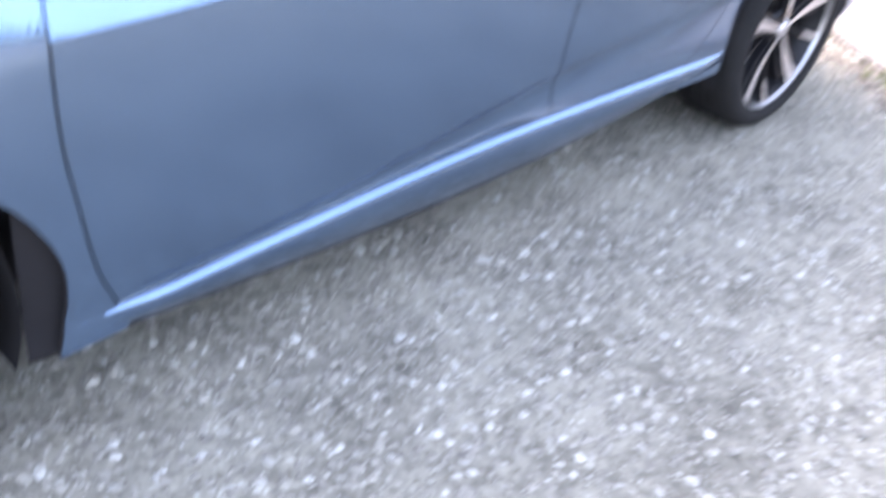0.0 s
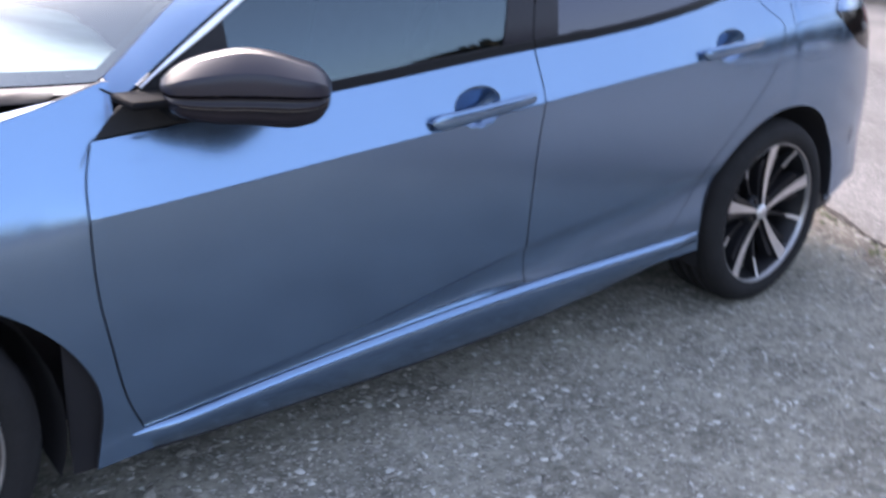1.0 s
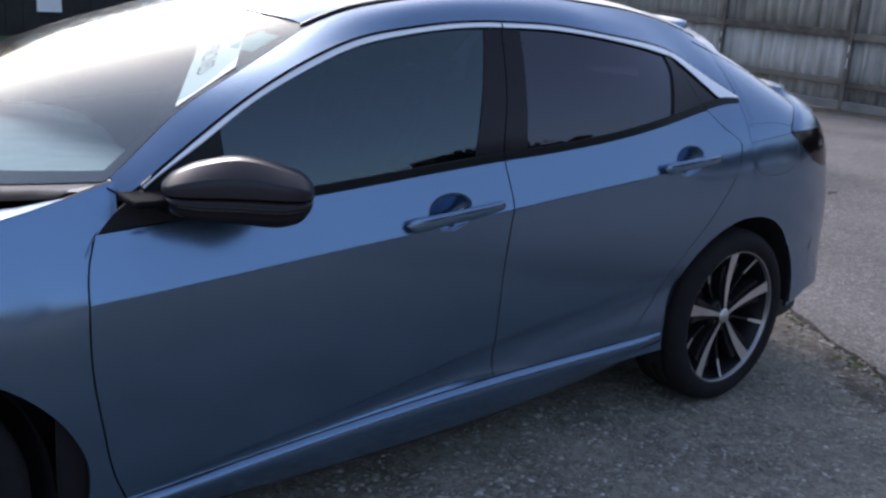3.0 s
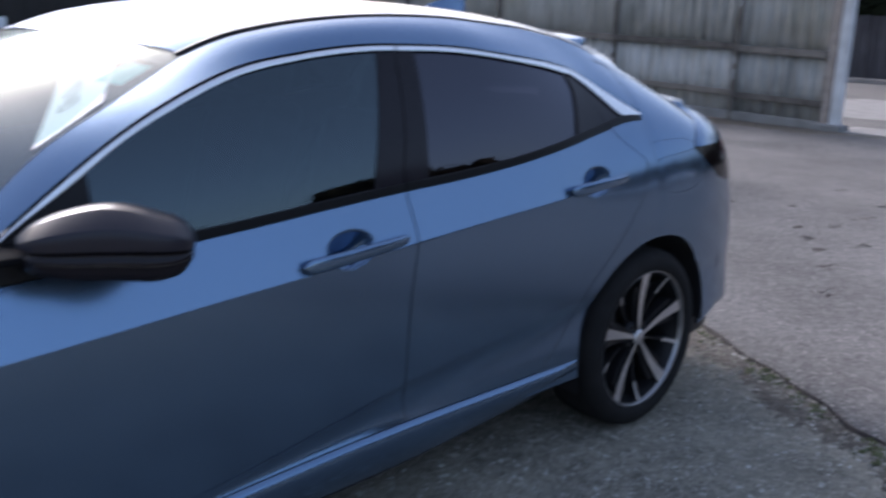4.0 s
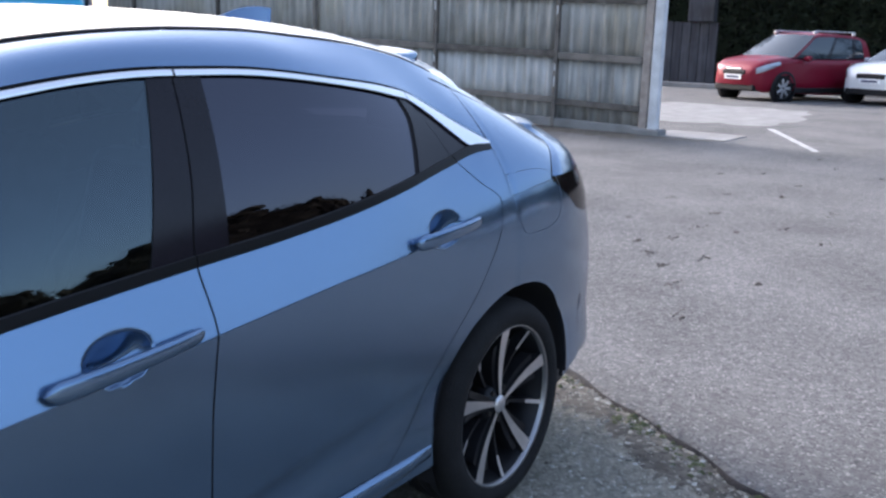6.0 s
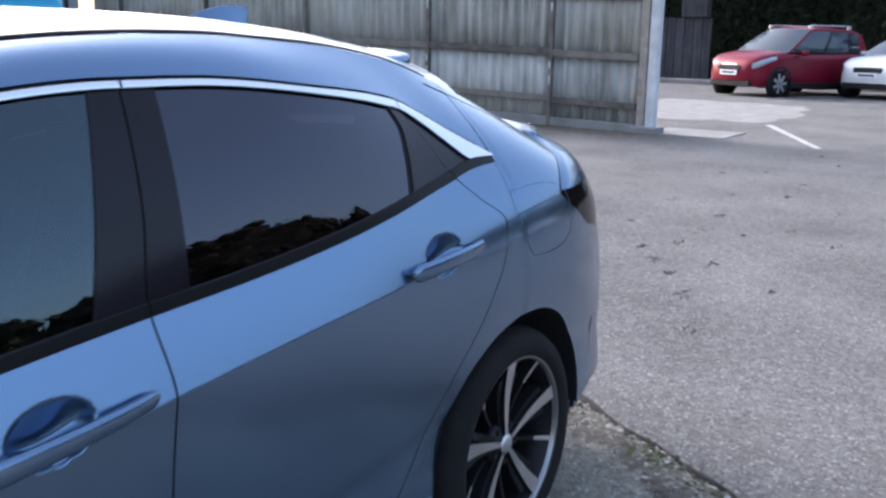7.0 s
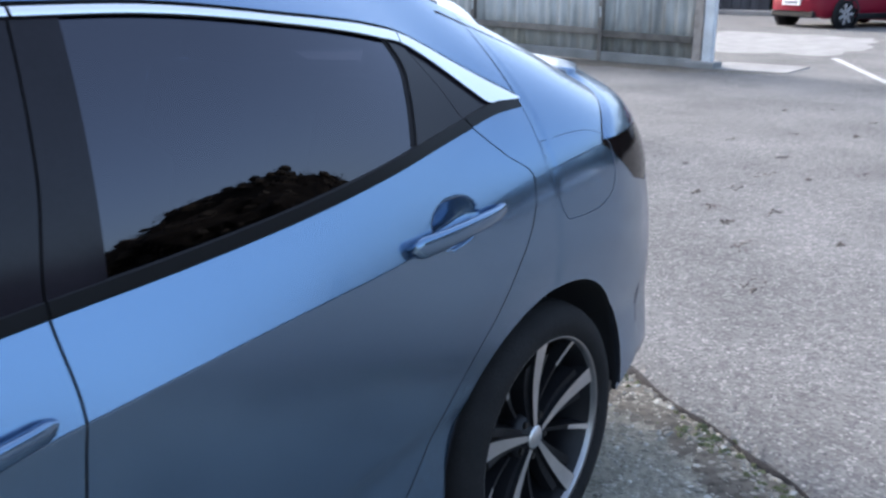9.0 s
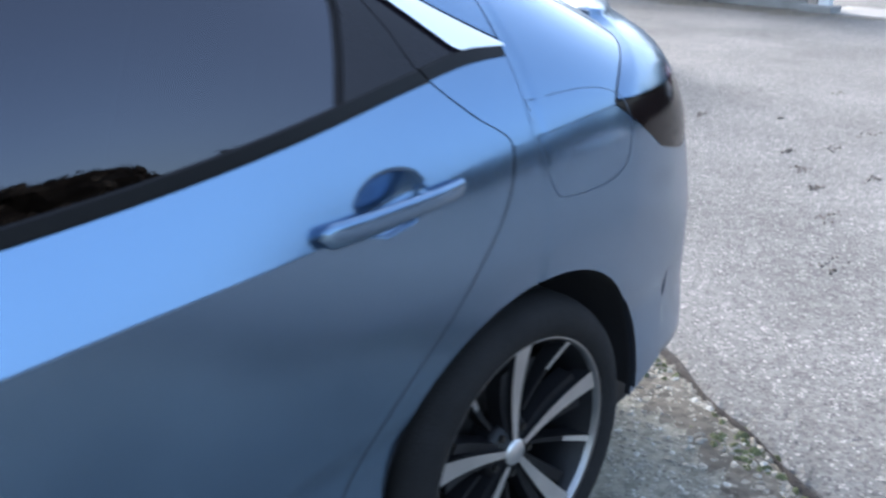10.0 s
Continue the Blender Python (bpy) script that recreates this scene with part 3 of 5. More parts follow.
    # belt moulding and bright strip
    for name, xa, xb, par in (("belt_moulding", lambda z: -1.96, lambda z: x_b_shut(z) - GAPW, fd), ("belt_moulding", lambda z: x_b_shut(z) + GAPW, lambda z: x_r_shut(z) - GAPW, rd), ("belt_moulding", lambda z: x_r_shut(z) + GAPW, lambda z: -0.03, quarter)):
        sheet(name, skin([up(z_belt, 0.001), up(z_belt, 0.011), up(z_belt, 0.0205)], xa, xb, n(50), [2, 2], 0.003, side), MOULDING, par, 0.012, "black rubber belt moulding", side)
    for xa, xb, par in ((lambda z: -2.125, lambda z: -1.0675, fd), (lambda z: -1.0625, lambda z: -0.3355, rd), (lambda z: -0.3325, lambda z: -0.024, quarter)):
        mid = lambda x: (z_cbot(x) + z_ctop(x)) / 2
        cols = skin([z_cbot, mid, z_ctop], xa, xb, n(60), [3, 3], 0.004, side)
        cols = [[(x, y + side * 0.0012 * (1 - (2 * j / (len(c) - 1) - 1) ** 2), z) for j, (x, y, z) in enumerate(c)] for c in cols]
        sheet("bright_strip", cols, CHROME, par, 0.012, "satin chrome window surround strip", side)
    sheet("window_seal", skin([up(z_cbot, -0.012), up(z_ctop, 0.0078)], lambda z: -2.1, lambda z: -0.03, n(80), [3], -0.008, side), GAP, car, 0, side=side)
    # dark shell behind the shut lines
    cols = skin([z_sill, z_low, z_crease, up(z_belt, 0.02)], lambda z: -2.33, lambda z: -0.37, n(60), [4, 6, 4], -0.03, side, surf=lambda x, z: flank(x, z))
    sheet("inner_shell", cols, GAP, car, 0, side=side)
    cols = skin([up(z_crease, -0.05), up(z_belt, 0.0)], lambda z: -0.4, lambda z: 0.0, n(30), [6], -0.035, side)
    sheet("inner_shell", cols, GAP, car, 0, side=side)
    cols = skin([zb, zt], lambda z: x_b_shut(z) - 0.03, lambda z: x_b_shut(z) + 0.03, 4, [6], -0.02, side)
    sheet("inner_shell", cols, GAP, car, 0, side=side)
    # handles
    for door, (hx, hz), (xa, za), (xb, zb2) in ((fd, HANDLES[0], (-1.487, 0.818), (-1.163, 0.849)), (rd, HANDLES[1], (-0.507, 0.902), (-0.213, 0.922))):
        cols = []
        for i in range(33):
            u = i / 32
            x, z = lerp(xa, xb, u), lerp(za, zb2, u) + 0.004 * math.sin(math.pi * u)
            stand = 0.006 + 0.030 * math.sin(math.pi * min(1, u * 1.0)) ** 0.5
            hh = 0.0195 * (min(1, u / 0.06) ** 0.5) * (1 - 0.35 * u) * min(1, (1.002 - u) / 0.05) ** 0.5
            b = plan_at(x, z)
            ring = []
            for k in range(12):
                a = 2 * math.pi * k / 12
                ca, sa = math.cos(a), math.sin(a)
                ring.append((x, side * (b + stand + 0.009 * math.copysign(abs(ca) ** 0.6, ca)), z + hh * math.copysign(abs(sa) ** 0.7, sa)))
            cols.append(ring)
        vs = [p for c in cols for p in c]
        fs = []
        for i in range(32):
            for k in range(12):
                a, b2 = i * 12 + k, i * 12 + (k + 1) % 12
                f = (a, b2, b2 + 12, a + 12)
                fs.append(f if side < 0 else f[::-1])
        fs += [tuple(range(12)), tuple(range(32 * 12 + 11, 32 * 12 - 1, -1))]
        handle = mesh_ob("door_handle", vs, fs, PAINT, door, True)
    return fd, rd, quarter, wing


def plan_at(x, z):
    """Half-width of the body side without the handle bowls."""
    best = flank(x, z)
    for hx, hz in HANDLES:
        zr = (z - hz - 0.003 - 0.08 * (x - hx)) / 0.042
        r = math.hypot((x - hx) / 0.07, zr)
        if r < 1:
            best += bowl(r, zr)
    return best


front_door, rear_door, rear_quarter, front_wing = body_side(-1)
body_side(1)

for side in (-1, 1):
    vs = []
    for i in range(50):
        x = lerp(-0.12, 0.37, i / 49)
        for dz in (-0.024, -0.0275):
            vs.append((x, side * (flank(x, z_edge(x) + dz) + 0.0012), z_edge(x) + dz))
    mesh_ob("tailgate_joint", vs, grid_faces(50, 2), GAP, rear_quarter)
    vs = []
    for i in range(30):
        z = lerp(0.985, 1.085, i / 29)
        for dx in (-0.0045, 0.0035):
            x = tail_joint(z) + dx
            vs.append((x, side * (flank(x, z) + 0.0012), z))
    mesh_ob("tailgate_joint", vs, grid_faces(30, 2), GAP, rear_quarter)

for side in (-1, 1):
    vs = []
    for i in range(16):
        u = i / 15
        x, z = lerp(-2.150, -2.196, u), lerp(0.925, 0.952, u)
        for dz in (-0.0022, 0.0022):
            vs.append((x, side * (flank(x, z + dz) + 0.002), z + dz))
    mesh_ob("pillar_joint", vs, grid_faces(16, 2, side > 0), GAP, front_wing)

# fuel flap, a plate with a dark joint round it
FLAP = [(-0.021, 1.007), (-0.001, 1.019), (0.151, 1.021), (0.239, 0.997), (0.265, 0.955), (0.262, 0.905), (0.235, 0.866), (0.165, 0.845), (0.05, 0.845), (0.018, 0.862), (-0.005, 0.91)]


def flap_ring(push, grow):
    cx, cz = 0.11, 0.935
    return [(cx + (x - cx) * grow, -(flank(cx + (x - cx) * grow, cz + (z - cz) * grow) + push), cz + (z - cz) * grow) for x, z in FLAP_SMOOTH]


FLAP_SMOOTH = []
for i in range(len(FLAP)):
    p0, p1, p2, p3 = (Vector((*FLAP[(i + k) % len(FLAP)], 0)) for k in (-1, 0, 1, 2))
    for t in (0, 0.25, 0.5, 0.75):
        v = 0.5 * ((2 * p1) + (p2 - p0) * t + (2 * p0 - 5 * p1 + 4 * p2 - p3) * t * t + (3 * p1 - p0 - 3 * p2 + p3) * t**3)
        FLAP_SMOOTH.append((v.x, v.y))
r0, r1 = flap_ring(0.0009, 1.003), flap_ring(0.0009, 0.988)
m = len(r0)
mesh_ob("flap_joint", r0 + r1, [(i, (i + 1) % m, m + (i + 1) % m, m + i) for i in range(m)], JOINT, rear_quarter, label="dark joint round the fuel flap")

# roof, gutters, windscreen, bonnet
cols, nx, ny = [], 60, 25
for i in range(nx):
    row = []
    for j in range(ny):
        w = -1 + 2 * j / (ny - 1)
        x = lerp(-1.605 - 0.095 * (1 - w * w), 0.10 + 0.1 * (1 - w * w), i / (nx - 1))
        ye, ze = y_edge(x) - 0.012, z_edge(x) + 0.001
        zc = max(z_crown(x), ze)
        row.append((x, w * ye, lerp(ze, zc, (1 - abs(w) ** 2.1) ** 0.8)))
    cols.append(row)
roof = sheet("roof", cols, PAINT, car, 0, label="metallic blue roof that mirrors the white sky", side=1)
roof.data.flip_normals()
for side in (-1, 1):
    vs = []
    for i in range(50):
        x = lerp(-1.61, 0.12, i / 49)
        vs += [(x, side * (y_edge(x) + 0.004), z_edge(x) - 0.006), (x, side * (y_edge(x) - 0.02), z_edge(x) - 0.006)]
    mesh_ob("roof_gutter", vs, [(2 * i, 2 * i + 2, 2 * i + 3, 2 * i + 1) for i in range(49)], GAP, car)


for side in (-1, 1):
    vs = []
    for i in range(60):
        x = lerp(-1.62, -0.05, i / 59)
        half = 0.007 * min(1, 0.25 + (59 - i) / 40)
        for dy, dz in ((-half, 0.001), (-half * 0.6, 0.005), (half * 0.6, 0.005), (half, 0.001)):
            y = y_edge(x) - 0.02 - dy
            top = lerp(z_edge(x), max(z_crown(x), z_edge(x)), (1 - min(1, y / (y_edge(x) - 0.012)) ** 2.1) ** 0.8)
            vs.append((x, side * y, top + dz))
    mesh_ob("roof_moulding", vs, grid_faces(60, 4, side < 0), MOULDING, roof, label="thin black roof moulding")


def screen_point(s, w, lift=0.0):
    """A point of the windscreen: s from cowl to header, w across."""
    xe = lerp(-2.185, -1.607, s)
    ye, ze = y_edge(xe) - 0.006, z_edge(xe)
    xc, zc = lerp(-2.66, -1.708, s), lerp(0.90, 1.318, s) + 0.055 * math.sin(math.pi * s)
    k = 1 - abs(w) ** 2.2
    return Vector((lerp(xe, xc, k), w * ye, lerp(ze, zc, k) + lift))


def screen_patch(name, s0, s1, w0, w1, ns, nw, mat, lift, parent, label=""):
    vs = [screen_point(lerp(s0, s1, i / (ns - 1)), lerp(w0, w1, j / (nw - 1)), lift) for i in range(ns) for j in range(nw)]
    ob = mesh_ob(name, vs, grid_faces(ns, nw), mat, parent, True, label)
    return ob


screen = screen_patch("windscreen", 0.0, 1.0, -1, 1, 24, 31, SCREEN_GLASS, 0, car, "green-tinted windscreen mirroring the bright sky")
screen.visible_shadow = False
screen_patch("screen_band", 0.93, 1.0, -1, 1, 4, 31, BLACK, -0.004, screen)
screen_patch("screen_band", 0.0, 1.0, -1, -0.975, 24, 3, BLACK, -0.004, screen)
screen_patch("screen_band", 0.0, 1.0, 0.975, 1, 24, 3, BLACK, -0.004, screen)
screen_patch("screen_band", 0.0, 0.06, -1, 1, 3, 31, BLACK, -0.004, screen)
vs = []
for i in range(31):
    w = -1 + 2 * i / 30
    p = screen_point(0, w)
    vs += [p + Vector((0.01, 0, -0.004)), p + Vector((-0.07, 0, -0.012)), p + Vector((-0.10, 0, -0.03))]
mesh_ob("cowl", vs, grid_faces(31, 3), PLASTIC, car, label="black plastic cowl under the windscreen")
vs = []
z_bon = hermite([(-3.55, 0.60), (-3.4, 0.66), (-3.0, 0.76), (-2.6, 0.845), (-2.2, 0.90)])
for i in range(40):
    for j in range(25):
        w = -1 + 2 * j / 24
        xb = screen_point(0, w).x - 0.09
        x = lerp(-3.5 + 0.25 * abs(w) ** 2.5, xb, i / 39)
        ye = max(0.2, flank(x, WING_TOP(x)) - 0.003)
        edge = WING_TOP(x) + 0.001
        vs.append((x, w * ye, lerp(edge, z_bon(x) + 0.02, min(1, (1 - abs(w)) / 0.3) ** 0.8)))
bonnet = mesh_ob("bonnet", vs, grid_faces(40, 25, True), PAINT, car, label="metallic blue bonnet")
# nose: one plain wrapped skin below the bonnet
vs = []
for i in range(41):
    a = -math.pi / 2 + math.pi * i / 40
    for j in range(9):
        z = lerp(0.2, 0.70, j / 8)
        k = (abs(math.sin(a)) ** (2 / 2.8), abs(math.cos(a)) ** (2 / 2.8))
        w = flank(-2.3, z) - 0.03 * (j / 8)
        vs.append((-2.3 - (1.29 - 0.06 * (j / 8) ** 2) * k[1], math.copysign(w * k[0], a), z))
keep = [f for f in grid_faces(41, 9) if all(vs[k][0] < AXLE_F - ARCH_R + 0.05 for k in f)]
mesh_ob("front_bumper", vs, keep, PAINT, car)

# tail: bumper wrap, lamps, tailgate, rear screen, spoilers


def tail_wrap(z, x_start, n, inset=0.0):
    """Points round the tail at one height from the near flank to the far one."""
    L, e = tail_len(z), tail_pow(z)
    out = []
    a0 = math.asin(min(1, max(0.01, x_start / L)) ** (e / 2))
    for i in range(n):
        a = lerp(a0, math.pi - a0, i / (n - 1))
        x = L * abs(math.sin(a)) ** (2 / e)
        t = 0.892 - (flank(x_start, z) / (1 - (x_start / L) ** e) ** (1 / e))
        out.append((x, -math.copysign((0.892 - t - inset) * abs(math.cos(a)) ** (2 / e), math.cos(a)), z))
    return out


rows_z = [0.335, 0.34, 0.36, 0.40, 0.48, 0.56, 0.64, 0.70, 0.76, 0.81, 0.838]
vs = []
for k, z in enumerate(rows_z):
    f = 0.98 if k == 0 else 1.0
    vs += [(x * f, y * f, zz) for x, y, zz in tail_wrap(z, 0.541, 61)]
low = []
for z in (0.22, 0.24, 0.34):
    low += [(x * 0.95, y * 0.93, zz) for x, y, zz in tail_wrap(z, 0.46, 61)]
mesh_ob("rear_valance", low, grid_faces(3, 61, True), PLASTIC, car, label="black plastic rear valance")
mesh_ob("rear_bumper", vs, grid_faces(len(rows_z), 61, True), PAINT, car)
for side in (-1, 1):
    vs = []
    for k in range(7):
        z = lerp(0.49, 0.585, k / 6)
        row = tail_wrap(z, 0.541, 61, -0.002)
        wide = 0.5 + 2.2 * math.sin(math.pi * k / 6)
        for j in range(4):
            q = lerp(13 - wide, 13 + wide, j / 3)
            p0, p1 = Vector(row[int(q)]), Vector(row[int(q) + 1])
            p = p0.lerp(p1, q - int(q))
            vs.append((p.x, -side * p.y, p.z))
    mesh_ob("bumper_vent", vs, grid_faces(7, 4, side < 0), BLACK, car, label="black slit at the bumper corner")
lampz = [0.838, 0.855, 0.872, 0.90, 0.93, 0.96, 0.984]
vs = []
for z in lampz:
    vs += tail_wrap(z, 0.405 - (z - 0.872) * 1.62 if z >= 0.872 else 0.405 + (0.872 - z) * 4.1, 61, 0.001)
fs = grid_faces(7, 61, True)
mesh_ob("tail_light", vs, [f for f in fs if max(vs[k][1] for k in f) < -0.30], LAMP_GLASS, car, label="smoked dark red tail lamp")
mesh_ob("tail_light", vs, [f for f in fs if min(vs[k][1] for k in f) > 0.30], LAMP_GLASS, car, label="smoked dark red tail lamp")
tailgate = mesh_ob("tailgate", vs, [f for f in fs if max(vs[k][1] for k in f) >= -0.30 and min(vs[k][1] for k in f) <= 0.30], PAINT, car)
gz = [0.987, 1.0, 1.02, 1.04, 1.06, 1.085, 1.105, 1.115]
vs = []
for z in gz:
    xs = tail_joint(z) + 0.003
    e, L, y0 = tail_pow(z), tail_len(z), flank(xs, min(z, z_edge(xs)))
    W = y0 / (1 - (xs / L) ** e) ** (1 / e)
    a0 = math.asin((xs / L) ** (e / 2))
    for i in range(81):
        a = lerp(a0, math.pi - a0, i / 80)
        x, y = L * abs(math.sin(a)) ** (2 / e), W * abs(math.cos(a)) ** (2 / e)
        dip = 0.018 * (1 - min(1, max(0, (x - xs - 0.028) / 0.012)))
        vs.append((x, -math.copysign(y - dip, math.cos(a)), z))
ring = vs[-81:]
for dx, f, z in ((0.03, 0.97, 1.122), (0.09, 0.94, 1.105), (0.2, 0.9, 1.075)):
    vs += [(x - dx, y * f, z) for x, y, _ in ring]
mesh_ob("tail_lip", vs, grid_faces(len(gz) + 3, 81, True), PAINT, tailgate, label="raised body-coloured tail lip")
vs = []
for i in range(16):
    s = i / 15
    for j in range(21):
        w = -1 + 2 * j / 20
        xe = lerp(0.06, 0.50, s)
        ye = y_edge(xe) - 0.012
        vs.append((xe + 0.10 * (1 - w * w), w * ye, lerp(z_edge(xe), z_edge(xe) + 0.035, 1 - w * w)))
mesh_ob("rear_screen", vs, grid_faces(16, 21), DARKGLASS, tailgate, label="dark tinted rear screen")
vs, n, m = [], 16, 40
for i in range(n):
    u = i / (n - 1)
    x = lerp(-0.22, 0.118, 1 - (1 - u) ** 1.8)
    tip = max(0, (x - 0.095) / 0.023)
    shrink = 1 - 0.35 * tip * tip
    ztop = lerp(lerp(z_edge(x), z_crown(x), 0.55) + 0.003, 1.349, min(1, u * 1.15))
    for k in range(m):
        a = 2 * math.pi * k / m
        ca, sa = math.cos(a), math.sin(a)
        y = (0.47 - 0.03 * u) * (1 - 0.02 * tip) * math.copysign(abs(ca) ** 0.16, ca)
        z = ztop - 0.026 + 0.026 * shrink * math.copysign(abs(sa) ** 0.3, sa) + 0.024 * (1 - (y / 0.47) ** 2)
        vs.append((x, y, z))
fs = [(i * m + k, i * m + (k + 1) % m, (i + 1) * m + (k + 1) % m, (i + 1) * m + k) for i in range(n - 1) for k in range(m)]
fs += [tuple(range(m - 1, -1, -1)), tuple((n - 1) * m + k for k in range(m))]
mesh_ob("roof_spoiler", vs, fs, PAINT, tailgate, label="small blue roof spoiler")
# shark-fin aerial
vs, n = [], 14
for i in range(n):
    u = i / (n - 1)
    x = lerp(-0.325, -0.10, u)
    h = 0.066 * math.sin(min(1, u * 1.12) * math.pi / 2) ** 0.8
    zb = z_crown(x) - 0.006
    hw = 0.026 * math.sin(math.pi * (0.12 + 0.7 * u))
    for k in range(9):
        v = -1 + 2 * k / 8
        vs.append((x + 0.02 * u * (1 - abs(v)), hw * math.copysign(abs(v) ** 1.6, v), zb + h * (1 - abs(v) ** 1.5)))
mesh_ob("roof_aerial", vs, grid_faces(n, 9) + [tuple((n - 1) * 9 + k for k in range(9))], PAINT, car, label="blue shark-fin roof aerial")

# underbody and arch liners
bm = bmesh.new()
box_bm(bm, -1.32, 0, 0.26, 4.1, 1.30, 0.16, 0.04)
part("underbody", bm, GAP, car)
for ax in (0, AXLE_F):
    for side in (-1, 1):
        vs = []
        for i in range(25):
            a = lerp(-0.35 if ax else -0.02, math.pi + 0.35, i / 24)
            rad = (ARCH_R if ax else rear_rad(math.degrees(a))) + 0.004
            for y in (0.865 if ax == 0 else 0.86, 0.80, 0.60):
                vs.append((ax + rad * math.cos(a), side * y, HUB_Z + rad * math.sin(a)))
        base = len(vs)
        vs.append((ax, side * 0.6, HUB_Z))
        fs = grid_faces(25, 3) + [(i * 3 + 2, i * 3 + 5, base) for i in range(24)]
        mesh_ob("arch_liner", vs, fs, GAP, car)


# wheels
def wheel(ax, side):
    hub = mesh_ob("wheel", *lathe([(0.0, 0.03), (0.05, 0.03), (0.055, 0.0), (0.05, -0.03)], 20), DARK_ALLOY, car)
    hub.matrix_basis = Matrix.Translation((ax, side * 0.775, HUB_Z)) @ (Matrix.Rotation(math.pi, 4, "Z") if side > 0 else Matrix.Identity(4))
    w = 0.112
    prof = [(RIM_R - 0.006, -w + 0.014), (RIM_R + 0.004, -w + 0.002), (0.268, -w - 0.006), (0.292, -w - 0.004), (0.308, -w + 0.008), (0.318, -w + 0.026), (TYRE_R, -w + 0.05)]
    for g in (-0.045, 0.0, 0.045):
        prof += [(TYRE_R, g - 0.006), (TYRE_R - 0.007, g - 0.004), (TYRE_R - 0.007, g + 0.004), (TYRE_R, g + 0.006)]
    prof += [(0.318, w - 0.026), (0.292, w), (RIM_R, w - 0.01)]
    vs, fs = lathe(prof, 72)
    tyre = mesh_ob("tyre", vs, [f[::-1] for f in fs], RUBBER, hub, label="black low-profile tyre")
    vs, fs = lathe([(RIM_R - 0.010, -w + 0.030), (RIM_R - 0.006, -w + 0.010), (RIM_R, -w + 0.004), (RIM_R + 0.003, -w + 0.010), (RIM_R, -w + 0.02)], 72)
    mesh_ob("rim_lip", vs, fs, LIP, hub, label="grey machined rim lip")
    vs, fs = lathe([(RIM_R - 0.008, -w + 0.02), (RIM_R - 0.022, -w + 0.05), (0.215, 0.0), (0.21, 0.09)], 60)
    mesh_ob("rim_barrel", vs, fs, DARK_ALLOY, hub)
    vs, fs = lathe([(0.0, 0.0), (0.06, -0.002), (0.075, 0.004), (0.15, 0.004), (0.152, 0.03)], 48)
    mesh_ob("brake_disc", vs, fs, STEEL, hub)
    vs, fs = lathe([(0.0, -0.082), (0.022, -0.081), (0.030, -0.077), (0.034, -0.070), (0.06, -0.068), (0.068, -0.05), (0.06, 0.0)], 40)
    mesh_ob("hub_centre", vs, fs, DARK_ALLOY, hub)
    cap = mesh_ob("centre_cap", *lathe([(0.0, -0.0845), (0.024, -0.0835), (0.028, -0.079)], 24), ALLOY, hub)
    for k in range(5):
        ang = radians(93 + 72 * k)
        spoke(hub, ang, 0.030, 0.245, 0.007, 0.023, -0.080, -0.099, True)
        spoke(hub, ang + radians(36), 0.08, 0.243, 0.004, 0.007, -0.058, -0.097, False)
        for s in (-1, 1):
            spoke(hub, ang + s * radians(11), 0.05, 0.20, 0.009, 0.010, -0.070, -0.084, None)
        nut = mesh_ob("wheel_nut", *lathe([(0.0, -0.076), (0.008, -0.076), (0.009, -0.06)], 6), STEEL, hub, False)
        nut.matrix_basis = Matrix.Translation((0.052 * math.cos(ang + 0.63), 0, 0.052 * math.sin(ang + 0.63)))


def spoke(hub, ang, r0, r1, w0, w1, y0, y1, main):
    vs, n = [], 8
    for i in range(n):
        u = i / (n - 1)
        r = lerp(r0, r1, u)
        hw = lerp(w0, w1, u**1.2)
        y = lerp(y0, y1, u) + 0.008 * math.sin(math.pi * u)
        for t, dy in ((-1.25, 0.035), (-1.05, 0.004), (-1, 0), (1, 0), (1.05, 0.004), (1.25, 0.035)):
            s = hw * t
            vs.append((r * math.cos(ang) - s * math.sin(ang), y + dy, r * math.sin(ang) + s * math.cos(ang)))
    fs = grid_faces(n, 6, True)
    face = [f for f in fs if f[0] % 6 == 2]
    rest = [f for f in fs if f[0] % 6 != 2]
    sp = mesh_ob("spoke", vs, fs if main is None else rest, DARK_ALLOY, hub, False)
    if main is not None:
        start = 2 if main else 4
        used = [v for i in range(n) for v in (vs[i * 6 + 2], vs[i * 6 + 3])]
        mesh_ob("spoke_face", used, [(2 * i, 2 * i + 1, 2 * i + 3, 2 * i + 2) for i in range(0 if main else start, n - 1)], ALLOY, sp, False)
        if not main:
            mesh_ob("spoke_root", used, [(2 * i, 2 * i + 1, 2 * i + 3, 2 * i + 2) for i in range(0, start)], DARK_ALLOY, sp, False)


for ax in (0, AXLE_F):
    for side in (-1, 1):
        wheel(ax, side)


